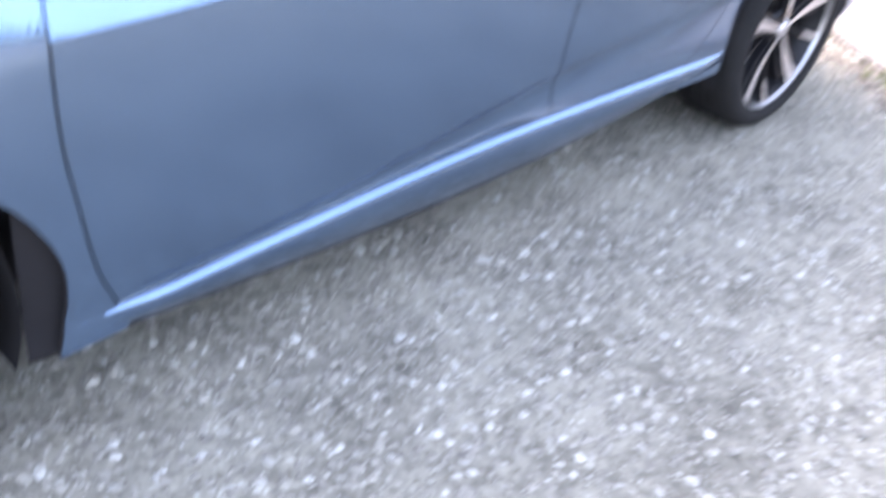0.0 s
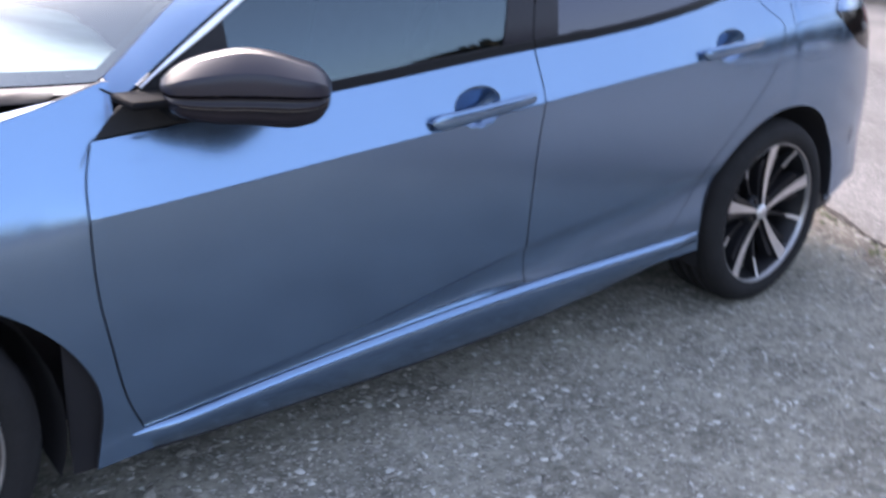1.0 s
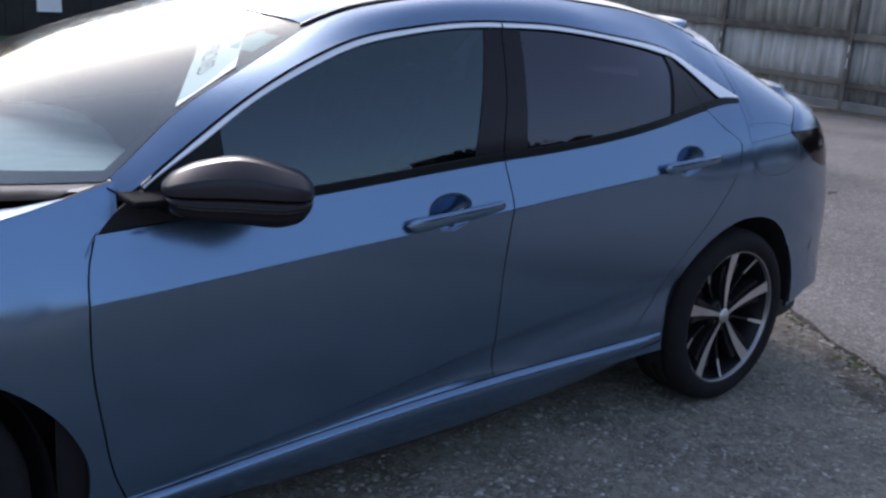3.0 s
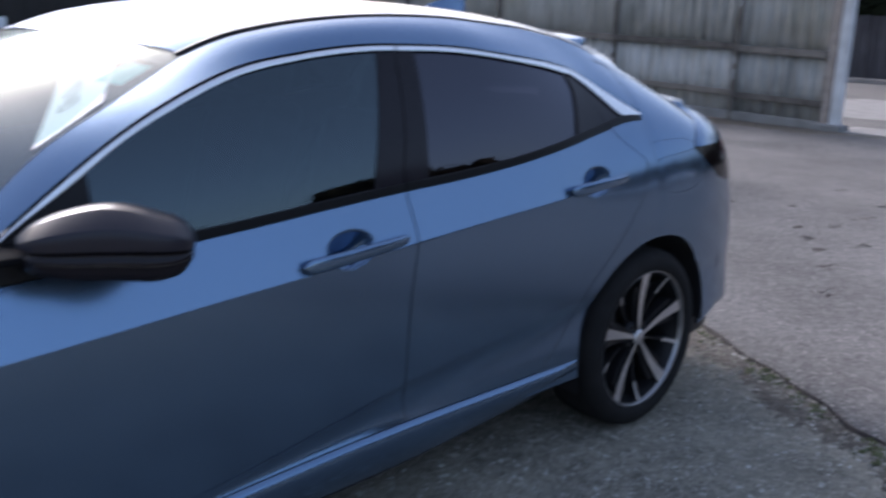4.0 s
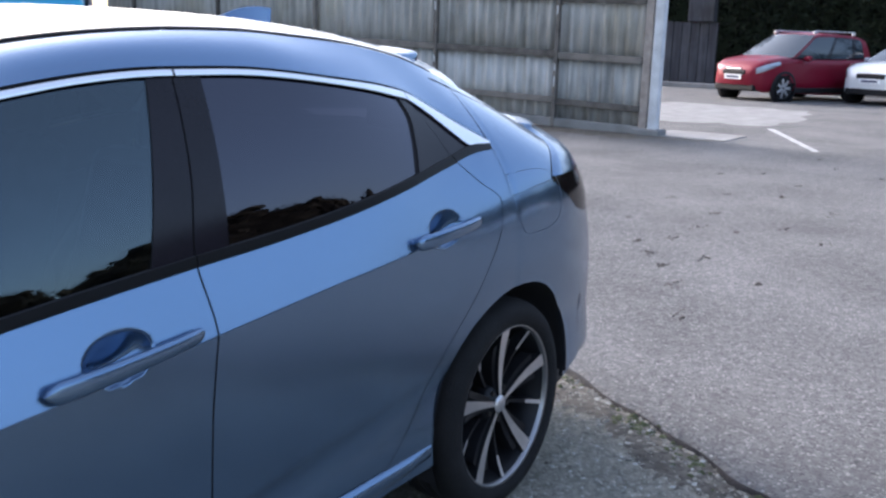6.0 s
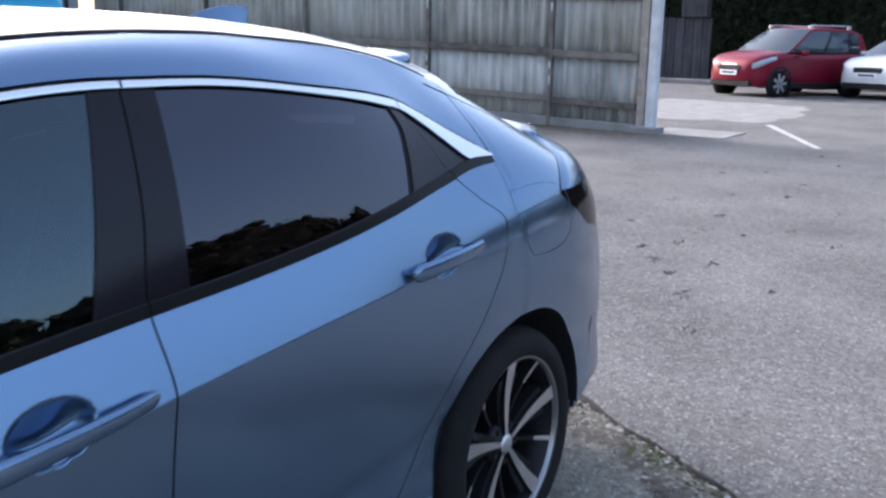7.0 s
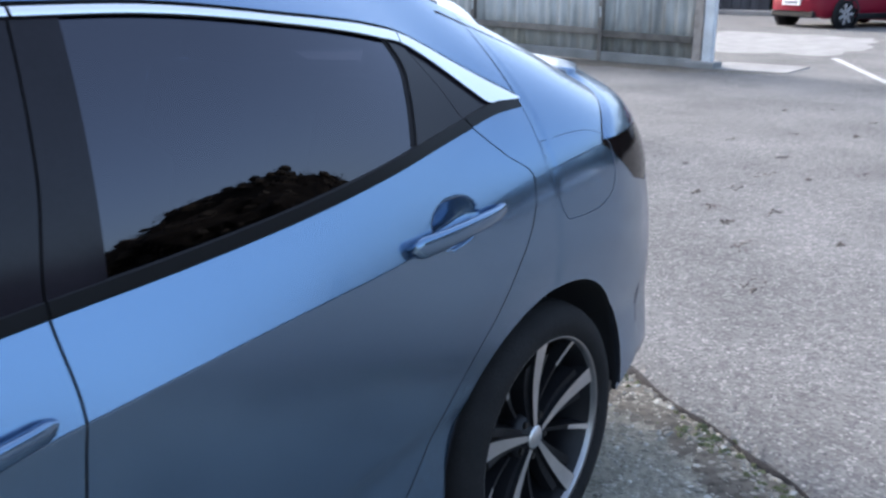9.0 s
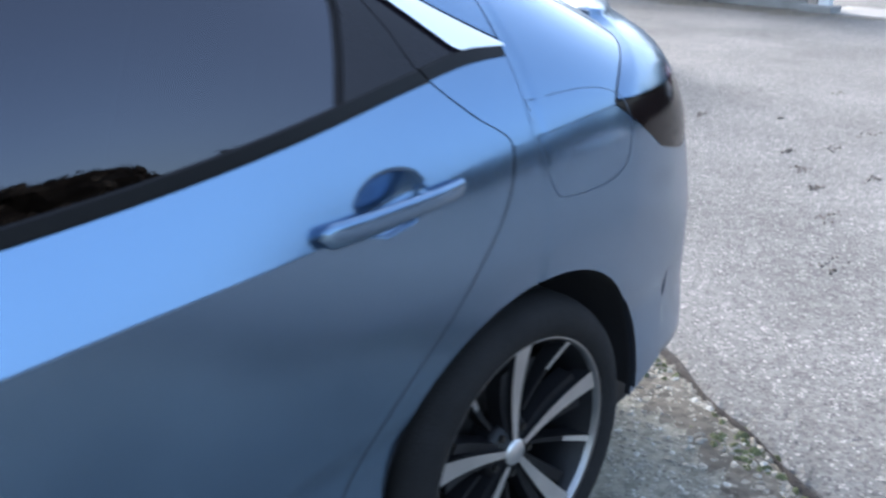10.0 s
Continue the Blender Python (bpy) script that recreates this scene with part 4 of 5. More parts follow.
# door mirrors
def mirror(side, parent):
    a, b = Vector((-2.105, 0.885, 0.952)), Vector((-1.835, 1.03, 0.948))
    ax = (b - a).normalized()
    out = Vector((ax.y, -ax.x, 0)) * -1
    hgt = hermite([(0, 0.018), (0.04, 0.03), (0.15, 0.048), (0.33, 0.064), (0.5, 0.071), (0.6, 0.069), (0.8, 0.055), (0.93, 0.042), (0.97, 0.032), (1, 0.02)])
    low_h = hermite([(0, 0.016), (0.06, 0.034), (0.2, 0.05), (0.5, 0.058), (0.84, 0.056), (0.93, 0.044), (1, 0.016)])
    top = ((1, 0.02), (1.02, 0.3), (0.99, 0.56), (0.985, 0.57), (0.975, 0.58), (0.4, 0.96), (0.38, 0.97), (0, 1), (-0.42, 0.97), (-0.76, 0.82), (-0.95, 0.55), (-1, 0.28), (-1, 0.02))
    under = ((-1, -0.05), (-0.98, -0.4), (-0.9, -0.8), (-0.6, -1), (0, -1.02), (0.55, -1), (0.82, -0.9), (0.92, -0.6), (0.9, -0.44), (1, -0.36), (0.98, -0.2), (0.86, -0.12))
    half = len(top)
    rings, n, m = [], 26, half + len(under)
    for i in range(n):
        u = 1 - (1 - i / (n - 1)) ** 1.4
        c = a.lerp(b, u) + Vector((0, 0, 0.004 * math.sin(math.pi * u)))
        d = 0.062 * (1 - abs(2 * u - 1) ** 5) ** 0.5 + 0.016
        ring = []
        for across, above in top + under:
            p = c + out * (d * across) + Vector((0, 0, above * (hgt(u) if above > 0 else low_h(u))))
            ring.append((p.x, side * p.y, p.z))
        rings.append(ring)
    vs = [p for r in rings for p in r]

    def faces(sel):
        fs = []
        for i in range(n - 1):
            for k in range(m):
                if sel(k):
                    f = (i * m + k, i * m + (k + 1) % m, (i + 1) * m + (k + 1) % m, (i + 1) * m + k)
                    fs.append(f if side > 0 else f[::-1])
        return fs
    low = mesh_ob("mirror_housing", vs, faces(lambda k: not 0 <= k < half) + [tuple(range(m)), tuple(range(n * m - 1, (n - 1) * m - 1, -1))], BLACK, parent, True, "gloss black door mirror housing")
    cc = a.lerp(b, 0.5)
    capv = [(cc.x + (x - cc.x) * 1.012, side * (cc.y + (side * y - cc.y) * 1.012), cc.z + (z - cc.z) * 1.02 + 0.003) for x, y, z in vs]
    mesh_ob("mirror_cap", capv, faces(lambda k: 0 <= k < half - 1), MIRRORCAP, low, True, "dark mirror cap with a soft sky sheen")
    line = [p for i in range(2, n - 2) for p in ((rings[i][half + 9][0], rings[i][half + 9][1] + side * 0.002, rings[i][half + 9][2] + 0.0008), (rings[i][half + 9][0], rings[i][half + 9][1] + side * 0.002, rings[i][half + 9][2] - 0.001))]
    mesh_ob("repeater_strip", line, [(2 * i, 2 * i + 1, 2 * i + 3, 2 * i + 2) for i in range(n - 5)], STEEL, low)
    bm = bmesh.new()
    box_bm(bm, -2.10, side * 0.872, 0.936, 0.16, 0.11, 0.016, 0.007)
    box_bm(bm, -2.05, side * 0.90, 0.918, 0.12, 0.08, 0.03, 0.012)
    part("mirror_arm", bm, ARM, low)


ARM = node_mat("matt_black_plastic", (0.008, 0.008, 0.009), 0.8, 0, spec=0.08, var=0.2, scale=30, fine=300)
MIRRORCAP = node_mat("satin_black_cap", (0.017, 0.016, 0.025), 0.33, 0, coat=0.0, spec=0.35, var=0.1, scale=8)
mirror(-1, front_door)
mirror(1, front_door)

# cabin
for y in (-0.36, 0.36):
    for x, lean in ((-1.15, 0.28), (-0.25, 0.3)):
        bm = bmesh.new()
        box_bm(bm, x, y, 0.50, 0.5, 0.5, 0.16, 0.05)
        box_bm(bm, x + 0.28, y, 0.80, 0.14, 0.48, 0.62, 0.05, Matrix.Rotation(lean, 4, "Y"))
        box_bm(bm, x + 0.40, y, 1.17, 0.10, 0.26, 0.17, 0.04, Matrix.Rotation(lean, 4, "Y"))
        part("seat", bm, TRIM_CLOTH, car, "dark cloth car seat")
bm = bmesh.new()
box_bm(bm, -0.9, 0, 0.34, 2.6, 1.5, 0.06, 0.01)
part("cabin_floor", bm, TRIM_CLOTH, car)
# dashboard; its pale tone stands for sky glare on the glass above
vs = []
for i in range(24):
    u = i / 23
    for j in range(21):
        w = -1 + j / 10
        front = screen_point(0.02, w * 0.97)
        x = lerp(front.x + 0.02, -1.72 + 0.05 * w * w, u)
        z = lerp(front.z - 0.035, 0.86, u) + 0.035 * math.sin(math.pi * u) + 0.03 * math.exp(-((w - 0.5) / 0.2) ** 2) * u - (0.16 * max(0, u - 0.86) / 0.14 if u > 0.86 else 0)
        vs.append((x, w * 0.72, z))
mesh_ob("dashboard", vs, grid_faces(24, 21), DASH, car, label="grey plastic dashboard, paled with the windscreen's sky glare")
vs = []
for i in range(32):
    t = 2 * math.pi * i / 32
    for k in range(8):
        s = 2 * math.pi * k / 8
        r = 0.18 + 0.014 * math.cos(s)
        vs.append((0.014 * math.sin(s), r * math.cos(t), r * math.sin(t)))
sw = mesh_ob("steering_wheel", vs, [(i * 8 + k, i * 8 + (k + 1) % 8, ((i + 1) % 32) * 8 + (k + 1) % 8, ((i + 1) % 32) * 8 + k) for i in range(32) for k in range(8)], PLASTIC, car)
sw.matrix_basis = pose(-1.58, 0.36, 0.86, 0, 25, 0)
bm = bmesh.new()
box_bm(bm, -0.8, 0, 1.34, 1.0, 1.0, 0.02, 0.005)
part("headlining", bm, DASH, car)

# card banner across the windscreen, with its lettering, and the tinted card at the top corner
BAN = [(0.335, -0.99), (0.63, -0.985), (0.985, -0.70), (0.955, -0.49)]


def banner_point(u, v, lift):
    """u from the far end down to the pillar, v across."""
    a, b, c, d = (screen_point(s, w, lift) for s, w in BAN)
    return d.lerp(c, v).lerp(a.lerp(b, v), u)


banner = mesh_ob("windscreen_banner", [banner_point(i / 15, j / 5, 0.004) for i in range(16) for j in range(6)], grid_faces(16, 6), WHITE_CARD, car, True, "white card banner laid across the windscreen")


def lettering(name, text, u0, u1, v0, v1, mat, parent):
    cu = bpy.data.curves.new(name, "FONT")
    cu.body, cu.size = text, 1.0
    tmp = new(name, cu)
    me = bpy.data.meshes.new_from_object(tmp.evaluated_get(bpy.context.evaluated_depsgraph_get()))
    bpy.data.objects.remove(tmp)
    xs, ys = [v.co.x for v in me.vertices], [v.co.y for v in me.vertices]
    for v in me.vertices:
        a, b = (v.co.x - min(xs)) / (max(xs) - min(xs)), (v.co.y - min(ys)) / (max(ys) - min(ys))
        v.co = banner_point(lerp(u0, u1, a), lerp(v0, v1, b), 0.0055)
    me.materials.append(mat)
    ob = new(name, me)
    ob.parent = parent
    return ob


lettering("lettering", "APPROVED", 0.40, 0.79, 0.2, 0.52, PRINT_BLUE, banner)
for u0, u1, v0, v1 in ((0.08, 0.15, 0.25, 0.5), (0.2, 0.36, 0.28, 0.42)):
    mesh_ob("print_bar", [banner_point(u, v, 0.0055) for u, v in ((u0, v0), (u1, v0), (u1, v1), (u0, v1))], [(0, 1, 2, 3)], PRINT_BLUE, banner)
screen_patch("sun_card", 0.76, 0.9, -0.955, -0.86, 3, 3, CYAN, -0.003, car, "cyan card at the top of the windscreen")


# ---- ground ----
EDGE = [(40, 62), (5.6, 6.5), (2.05, 0.9), (1.62, 0.2), (1.27, -0.36), (1.13, -0.56), (0.93, -0.85), (0.80, -1.1), (0.58, -1.42), (0.40, -1.76), (0.1, -2.25), (-0.6, -3.4), (-3, -7.2), (-40, -66)]
bm = bmesh.new()
far = 600
bmesh.ops.create_grid(bm, x_segments=60, y_segments=60, size=far)
ground = part("ground", bm, GRAVEL, None, smooth=False)
tagged(ground, "grey gravel and dirt ground with loose chippings", "ground", kind="structure")
rng = random.Random(4)
line = []
for (x0, y0), (x1, y1) in zip(EDGE, EDGE[1:]):
    k = max(8, min(90, int(math.hypot(x1 - x0, y1 - y0) / 0.03)))
    for i in range(k):
        t = i / k
        w = 0.02 if -4 < y0 < 3 else 0.06
        line.append((lerp(x0, x1, t) + rng.uniform(-w, w) + 0.01 * math.sin(19 * (y0 + (y1 - y0) * t)), lerp(y0, y1, t)))
line.append(EDGE[-1])
# the asphalt lies to the tail side of that line, 16 mm proud, with a crumbled rim
vs = []
steps = [0.0, 0.015, 0.05, 0.2, 0.6, 1.5, 4, 10, 30, 90]
for x, y in line:
    for k, d in enumerate(steps):
        vs.append((x + d, y, -0.004 if k == 0 else (0.009 if k == 1 else 0.016)))
asphalt = mesh_ob("asphalt_yard", vs, grid_faces(len(line), len(steps), True), ASPHALT, None, False)
tagged(asphalt, "pale worn asphalt yard with a crumbled edge", "pavement", kind="structure")


def scatter(name, count, place, size, mat, seed, label, category, flat=0.6):
    """Many small faceted stones in one mesh."""
    r = np.random.RandomState(seed)
    base = np.array([(1, 0, 0), (-1, 0, 0), (0, 1, 0), (0, -1, 0), (0, 0, 1), (0, 0, -1), (0.7, 0.7, 0.2), (-0.7, 0.7, 0.2), (0.7, -0.7, 0.2), (-0.7, -0.7, 0.2)], float)
    tri = [(0, 6, 4), (6, 2, 4), (2, 7, 4), (7, 1, 4), (1, 9, 4), (9, 3, 4), (3, 8, 4), (8, 0, 4), (0, 5, 6), (6, 5, 2), (2, 5, 7), (7, 5, 1), (1, 5, 9), (9, 5, 3), (3, 5, 8), (8, 5, 0)]
    V, T = [], []
    for i in range(count):
        x, y, z = place(r)
        s = size(r)
        p = base * (1 + r.uniform(-0.28, 0.28, base.shape)) * np.array([s, s * r.uniform(0.4, 0.9), s * flat * r.uniform(0.6, 1)])
        a, b = r.uniform(0, 6.28), r.uniform(-0.3, 0.3)
        ca, sa, cb, sb = math.cos(a), math.sin(a), math.cos(b), math.sin(b)
        p = p @ np.array([[ca, -sa, 0], [sa, ca, 0], [0, 0, 1]]) @ np.array([[1, 0, 0], [0, cb, -sb], [0, sb, cb]])
        V.append(p + np.array([x, y, z + s * flat * 0.25]))
        T += [tuple(k + 10 * i for k in t) for t in tri]
    me = bpy.data.meshes.new(name)
    me.from_pydata(np.concatenate(V).tolist(), [], T)
    me.materials.append(mat)
    me.update()
    ob = new(name, me)
    tagged(ob, label, category, kind="stuff")
    return ob


def edge_x(y):
    for (x0, y0), (x1, y1) in zip(EDGE, EDGE[1:]):
        if y1 <= y <= y0:
            return lerp(x0, x1, (y - y0) / (y1 - y0))
    return 0


def on_gravel(r):
    while True:
        y = -0.55 - abs(r.normal(0, 0.85))
        x = r.uniform(-3.1, 1.5)
        if y > -3.2 and x < edge_x(y) - 0.01:
            return x, y, 0


scatter("gravel", 17000, on_gravel, lambda r: 0.003 + 0.008 * r.rand() ** 3 + (0.014 * r.rand() if r.rand() < 0.04 else 0), STONE, 1, "loose grey and tan stone chippings", "gravel", 0.4)


def on_gravel_wide(r):
    while True:
        x, y = r.uniform(-3.0, 1.4), r.uniform(-2.6, -0.6)
        if x < edge_x(y) - 0.02:
            return x, y, 0


scatter("pale_chippings", 9500, on_gravel_wide, lambda r: 0.0025 + 0.012 * r.rand() ** 4.5, PALE_STONE, 21, "scattered whitish stones on the gravel", "gravel", 0.4)


def soil_strip(name, near, wide, mat, z, seed, label, broken):
    """A ragged band of soil that lies along the asphalt edge."""
    r = random.Random(seed)
    vs, fs = [], []
    for i in range(260):
        y = lerp(-3.0, 1.2, i / 259)
        w = wide * (0.55 + 0.5 * noise.noise(Vector((y * 3, seed, 0))) + 0.35 * r.random())
        if broken:
            w *= min(1, max(0.05, 0.55 + 1.8 * noise.noise(Vector((y * 4.5, seed, 3)))))
        x = edge_x(y) + 0.01 * math.sin(19 * y) + near
        vs += [(x, y, z), (x - 0.5 * w, y, z + 0.003), (x - w, y, 0.0008)]
    ob = mesh_ob(name, vs, grid_faces(260, 3, True), mat, None, True)
    tagged(ob, label, "soil", kind="stuff")


soil_strip("dirt_band", 0.0, 0.30, DIRT, 0.003, 31, "brown damp dirt along the asphalt edge", False)
soil_strip("soil_crack", 0.012, 0.055, DARK_DIRT, 0.013, 32, "black soil in the crumbled asphalt edge", True)


def on_rim(r):
    y = r.uniform(-2.2, 0.3)
    return edge_x(y) + r.normal(-0.06, 0.06), y, 0.0


scatter("edge_rubble", 2000, on_rim, lambda r: 0.003 + 0.014 * r.rand() ** 2, STONE, 2, "crumbled stones along the asphalt edge", "gravel")
scatter("edge_chippings", 260, on_rim, lambda r: 0.004 + 0.016 * r.rand() ** 2, PALE_STONE, 22, "pale stones lying along the asphalt edge", "gravel")
scatter("moss_tufts", 260, lambda r: (lambda y: (edge_x(y) + r.normal(-0.05, 0.05), y, 0.0))(r.choice([-1.15, -0.95, -1.6, -0.5, -1.75]) + r.normal(0, 0.09)), lambda r: 0.006 + 0.012 * r.rand(), MOSS, 3, "green moss tufts along the asphalt edge", "moss", 0.8)
BLOTS = [(4.7, 0.78), (4.17, 0.2), (3.68, -0.21), (4.7, -0.1), (4.69, 0.19), (3.59, 0.14), (3.29, -0.08), (2.29, -0.56), (6.53, 0.57), (7.58, 0.18), (8.26, 0.74), (4.7, -0.71), (5.4, 0.3), (3.9, 0.35), (6.0, -0.5), (7.2, -0.9), (2.6, 0.3), (9.4, 0.2), (5.1, -0.35), (6.7, 0.1), (3.2, -0.7), (8.8, -0.4), (4.4, 1.2), (7.9, 1.1), (2.9, -0.3), (5.9, 0.9), (10.2, 0.6)]


def on_blot(r):
    k = r.randint(len(BLOTS))
    x, y = BLOTS[k]
    w = 0.008 + 0.03 * ((k * 37) % 10) / 10
    return x + r.normal(0, w * 2.2), y + r.normal(0, w), 0.016


scatter("leaf_debris", 800, on_blot, lambda r: 0.003 + 0.01 * r.rand() ** 2, DEBRIS, 5, "dark clumps of dead leaves on the asphalt", "leaves", 0.7)
boxes_line = mesh_ob("parking_line", [(11.05, 0.88, 0.0205), (11.12, 0.80, 0.0205), (14.33, 2.33, 0.0205), (14.24, 2.43, 0.0205)], [(0, 1, 2, 3)], LINE, None, False)
tagged(boxes_line, "worn white parking line on the asphalt", "line", kind="structure")
corners, rim = [(13.9, 4.2), (14.6, 2.6), (16.4, 2.3), (19.8, 3.1), (20.2, 6.4), (15, 7.5)], []
for i, (x0, y0) in enumerate(corners):
    x1, y1 = corners[(i + 1) % 6]
    for k in range(16):
        x, y = lerp(x0, x1, k / 16), lerp(y0, y1, k / 16)
        rim.append((x + 0.5 * noise.noise(Vector((x * 1.3, y * 1.3, 0))) + 0.15 * noise.noise(Vector((x * 6, y * 6, 2))), y + 0.3 * noise.noise(Vector((x * 1.1, y * 1.5, 5))), 0.0204))
apron = mesh_ob("concrete_apron", [(17, 4.4, 0.0204)] + rim, [(0, 1 + i, 1 + (i + 1) % 96) for i in range(96)], CONCRETE, None, False)
tagged(apron, "pale concrete apron past the fence", "pavement", kind="structure")
slab = boxes("kerb_slab", [(11.95, 2.85, 0.005, 1.1, 1.25, 0.05)], CONCRETE, bevel=0.012)
tagged(slab, "low broken concrete slab beside the gate post", "slab", kind="structure")

# ---- corrugated fence ----
# dark ragged strip at the fence foot, in the same brown as the dirt band
vs = []
for i in range(120):
    y = lerp(2.2, 12.5, i / 119)
    w = (0.75 + 0.5 * noise.noise(Vector((y * 0.9, 3.0, 0))) + 0.25 * noise.noise(Vector((y * 4, 7.0, 0)))) * min(1, 0.15 + i / 14)
    vs += [(11.5, y, 0.0201), (11.5 - 0.6 * w, y, 0.0202), (11.5 - w, y, 0.0172)]
darker = mesh_ob("fence_foot_strip", vs, grid_faces(120, 3), DIRT, None, False)
tagged(darker, "dark ragged brown strip along the foot of the fence", "dirt", kind="stuff")
FX, FY0, FY1, SLOPE, FTOP = 11.55, 3.62, 16.9, 0.024, 2.75
fence = thing("corrugated_fence", "tall weathered grey corrugated fence with timber rails on concrete", "fence", kind="structure")


def rise(y):
    return SLOPE * (y - FY0)


PITCH = 0.2
posts = [5.12, 7.53, 10.39, 13.12, 15.87]
ends = [FY0] + posts + [FY1]
for tier, (z0, z1, push) in enumerate(((0.10, 1.20, 0.0), (1.12, 2.75, 0.012))):
    for a, b in zip(ends, ends[1:]):
        n = int((b - a) / PITCH * 10)
        vs = []
        for i in range(n + 1):
            y = lerp(a, b, i / n)
            x = FX - push + 0.030 * math.cos(2 * math.pi * y / PITCH)
            vs += [(x, y, z0 + rise(y)), (x, y, z1 + rise(y)), (x + 0.008, y, z1 + rise(y)), (x + 0.008, y, z0 + rise(y))]
        fs = []
        for i in range(n):
            for k in range(4):
                fs.append((4 * i + k, 4 * i + (k + 1) % 4, 4 * i + 4 + (k + 1) % 4, 4 * i + 4 + k))
        mesh_ob("corrugated_sheet", vs, fs, FENCE, fence)
for a, b in zip(ends, ends[1:]):
    for z, h in ((0.41, 0.10), (1.15, 0.11), (2.05, 0.12), (2.66, 0.10)):
        zz = z + rise((a + b) / 2) + (0.012 if int(a * 10) % 2 else -0.012)
        boxes("rail", [(FX - 0.085, (a + b) / 2, zz, 0.05, b - a - 0.02, h, Matrix.Rotation(math.atan(SLOPE), 4, "X"))], RAIL, fence, bevel=0.008)
for y in posts:
    post = boxes("post", [(FX - 0.09, y, 1.37 + rise(y), 0.085, 0.065, 2.8)], RAIL, fence, bevel=0.008)
    if y < 8:
        for z, h in ((1.85, 0.14), (0.95, 0.12), (0.72, 0.16)):
            boxes("paint_mark", [(FX - 0.1345, y, z + rise(y), 0.004, 0.024, h)], WHITE_PAINT, post, "white paint mark")
boxes("base_board", [(FX - 0.06, (FY0 + FY1) / 2, 0.06 + rise((FY0 + FY1) / 2), 0.12, FY1 - FY0, 0.14, Matrix.Rotation(math.atan(SLOPE), 4, "X"))], CONCRETE, fence, "concrete gravel board", bevel=0.01)
gate = thing("gate_post", "bleached timber post with a white painted metal pole", "post", kind="structure")
boxes("timber_post", [(FX - 0.02, 3.56, 1.5, 0.14, 0.13, 3.0)], POST_WOOD, gate, bevel=0.01)
boxes("white_pole", [(FX - 0.03, 3.40, 1.7, 0.14, 0.15, 3.4)], WHITE_PAINT, gate, "white painted metal pole", bevel=0.015)
boxes("footing", [(FX - 0.05, 3.46, 0.05, 0.35, 0.45, 0.12)], CONCRETE, gate, bevel=0.02)

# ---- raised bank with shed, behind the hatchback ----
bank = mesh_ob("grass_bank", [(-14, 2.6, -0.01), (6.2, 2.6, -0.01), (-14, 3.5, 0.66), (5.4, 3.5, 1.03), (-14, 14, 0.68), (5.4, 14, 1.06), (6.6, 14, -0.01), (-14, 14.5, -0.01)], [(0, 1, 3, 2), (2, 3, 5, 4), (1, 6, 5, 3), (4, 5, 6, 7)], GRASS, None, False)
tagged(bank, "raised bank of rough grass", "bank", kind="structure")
shed = thing("black_shed", "black stained timber shed with pale notices on its boards", "shed")
for k in range(39):
    boxes("board", [(-3.9 + k * 0.12, 4.6, 1.62, 0.116, 0.03 + 0.008 * (k % 2), 1.6)], BLACKBOARD, shed)
boxes("wall", [(-1.58, 5.9, 1.6, 4.7, 2.5, 1.6)], BLACKBOARD, shed)
boxes("roof", [(-1.58, 5.9, 2.46, 5.0, 3.1, 0.12)], BLACKBOARD, shed, bevel=0.02)
for x, z, w, h in ((-0.78, 1.15, 0.17, 0.13), (-0.72, 1.25, 0.1, 0.1), (-0.21, 1.26, 0.12, 0.08)):
    boxes("notice", [(x, 4.57, z, w, 0.012, h)], WHITE_CARD, shed, "pale paper notice")

# ---- white cabin wall behind the blue car ----
cabin = boxes("white_cabin", [(8.9, 18.6, 1.9, 4.6, 3.2, 3.8)], CLADDING, bevel=0.03)
tagged(cabin, "plain pale grey metal-clad cabin wall", "building", kind="structure")


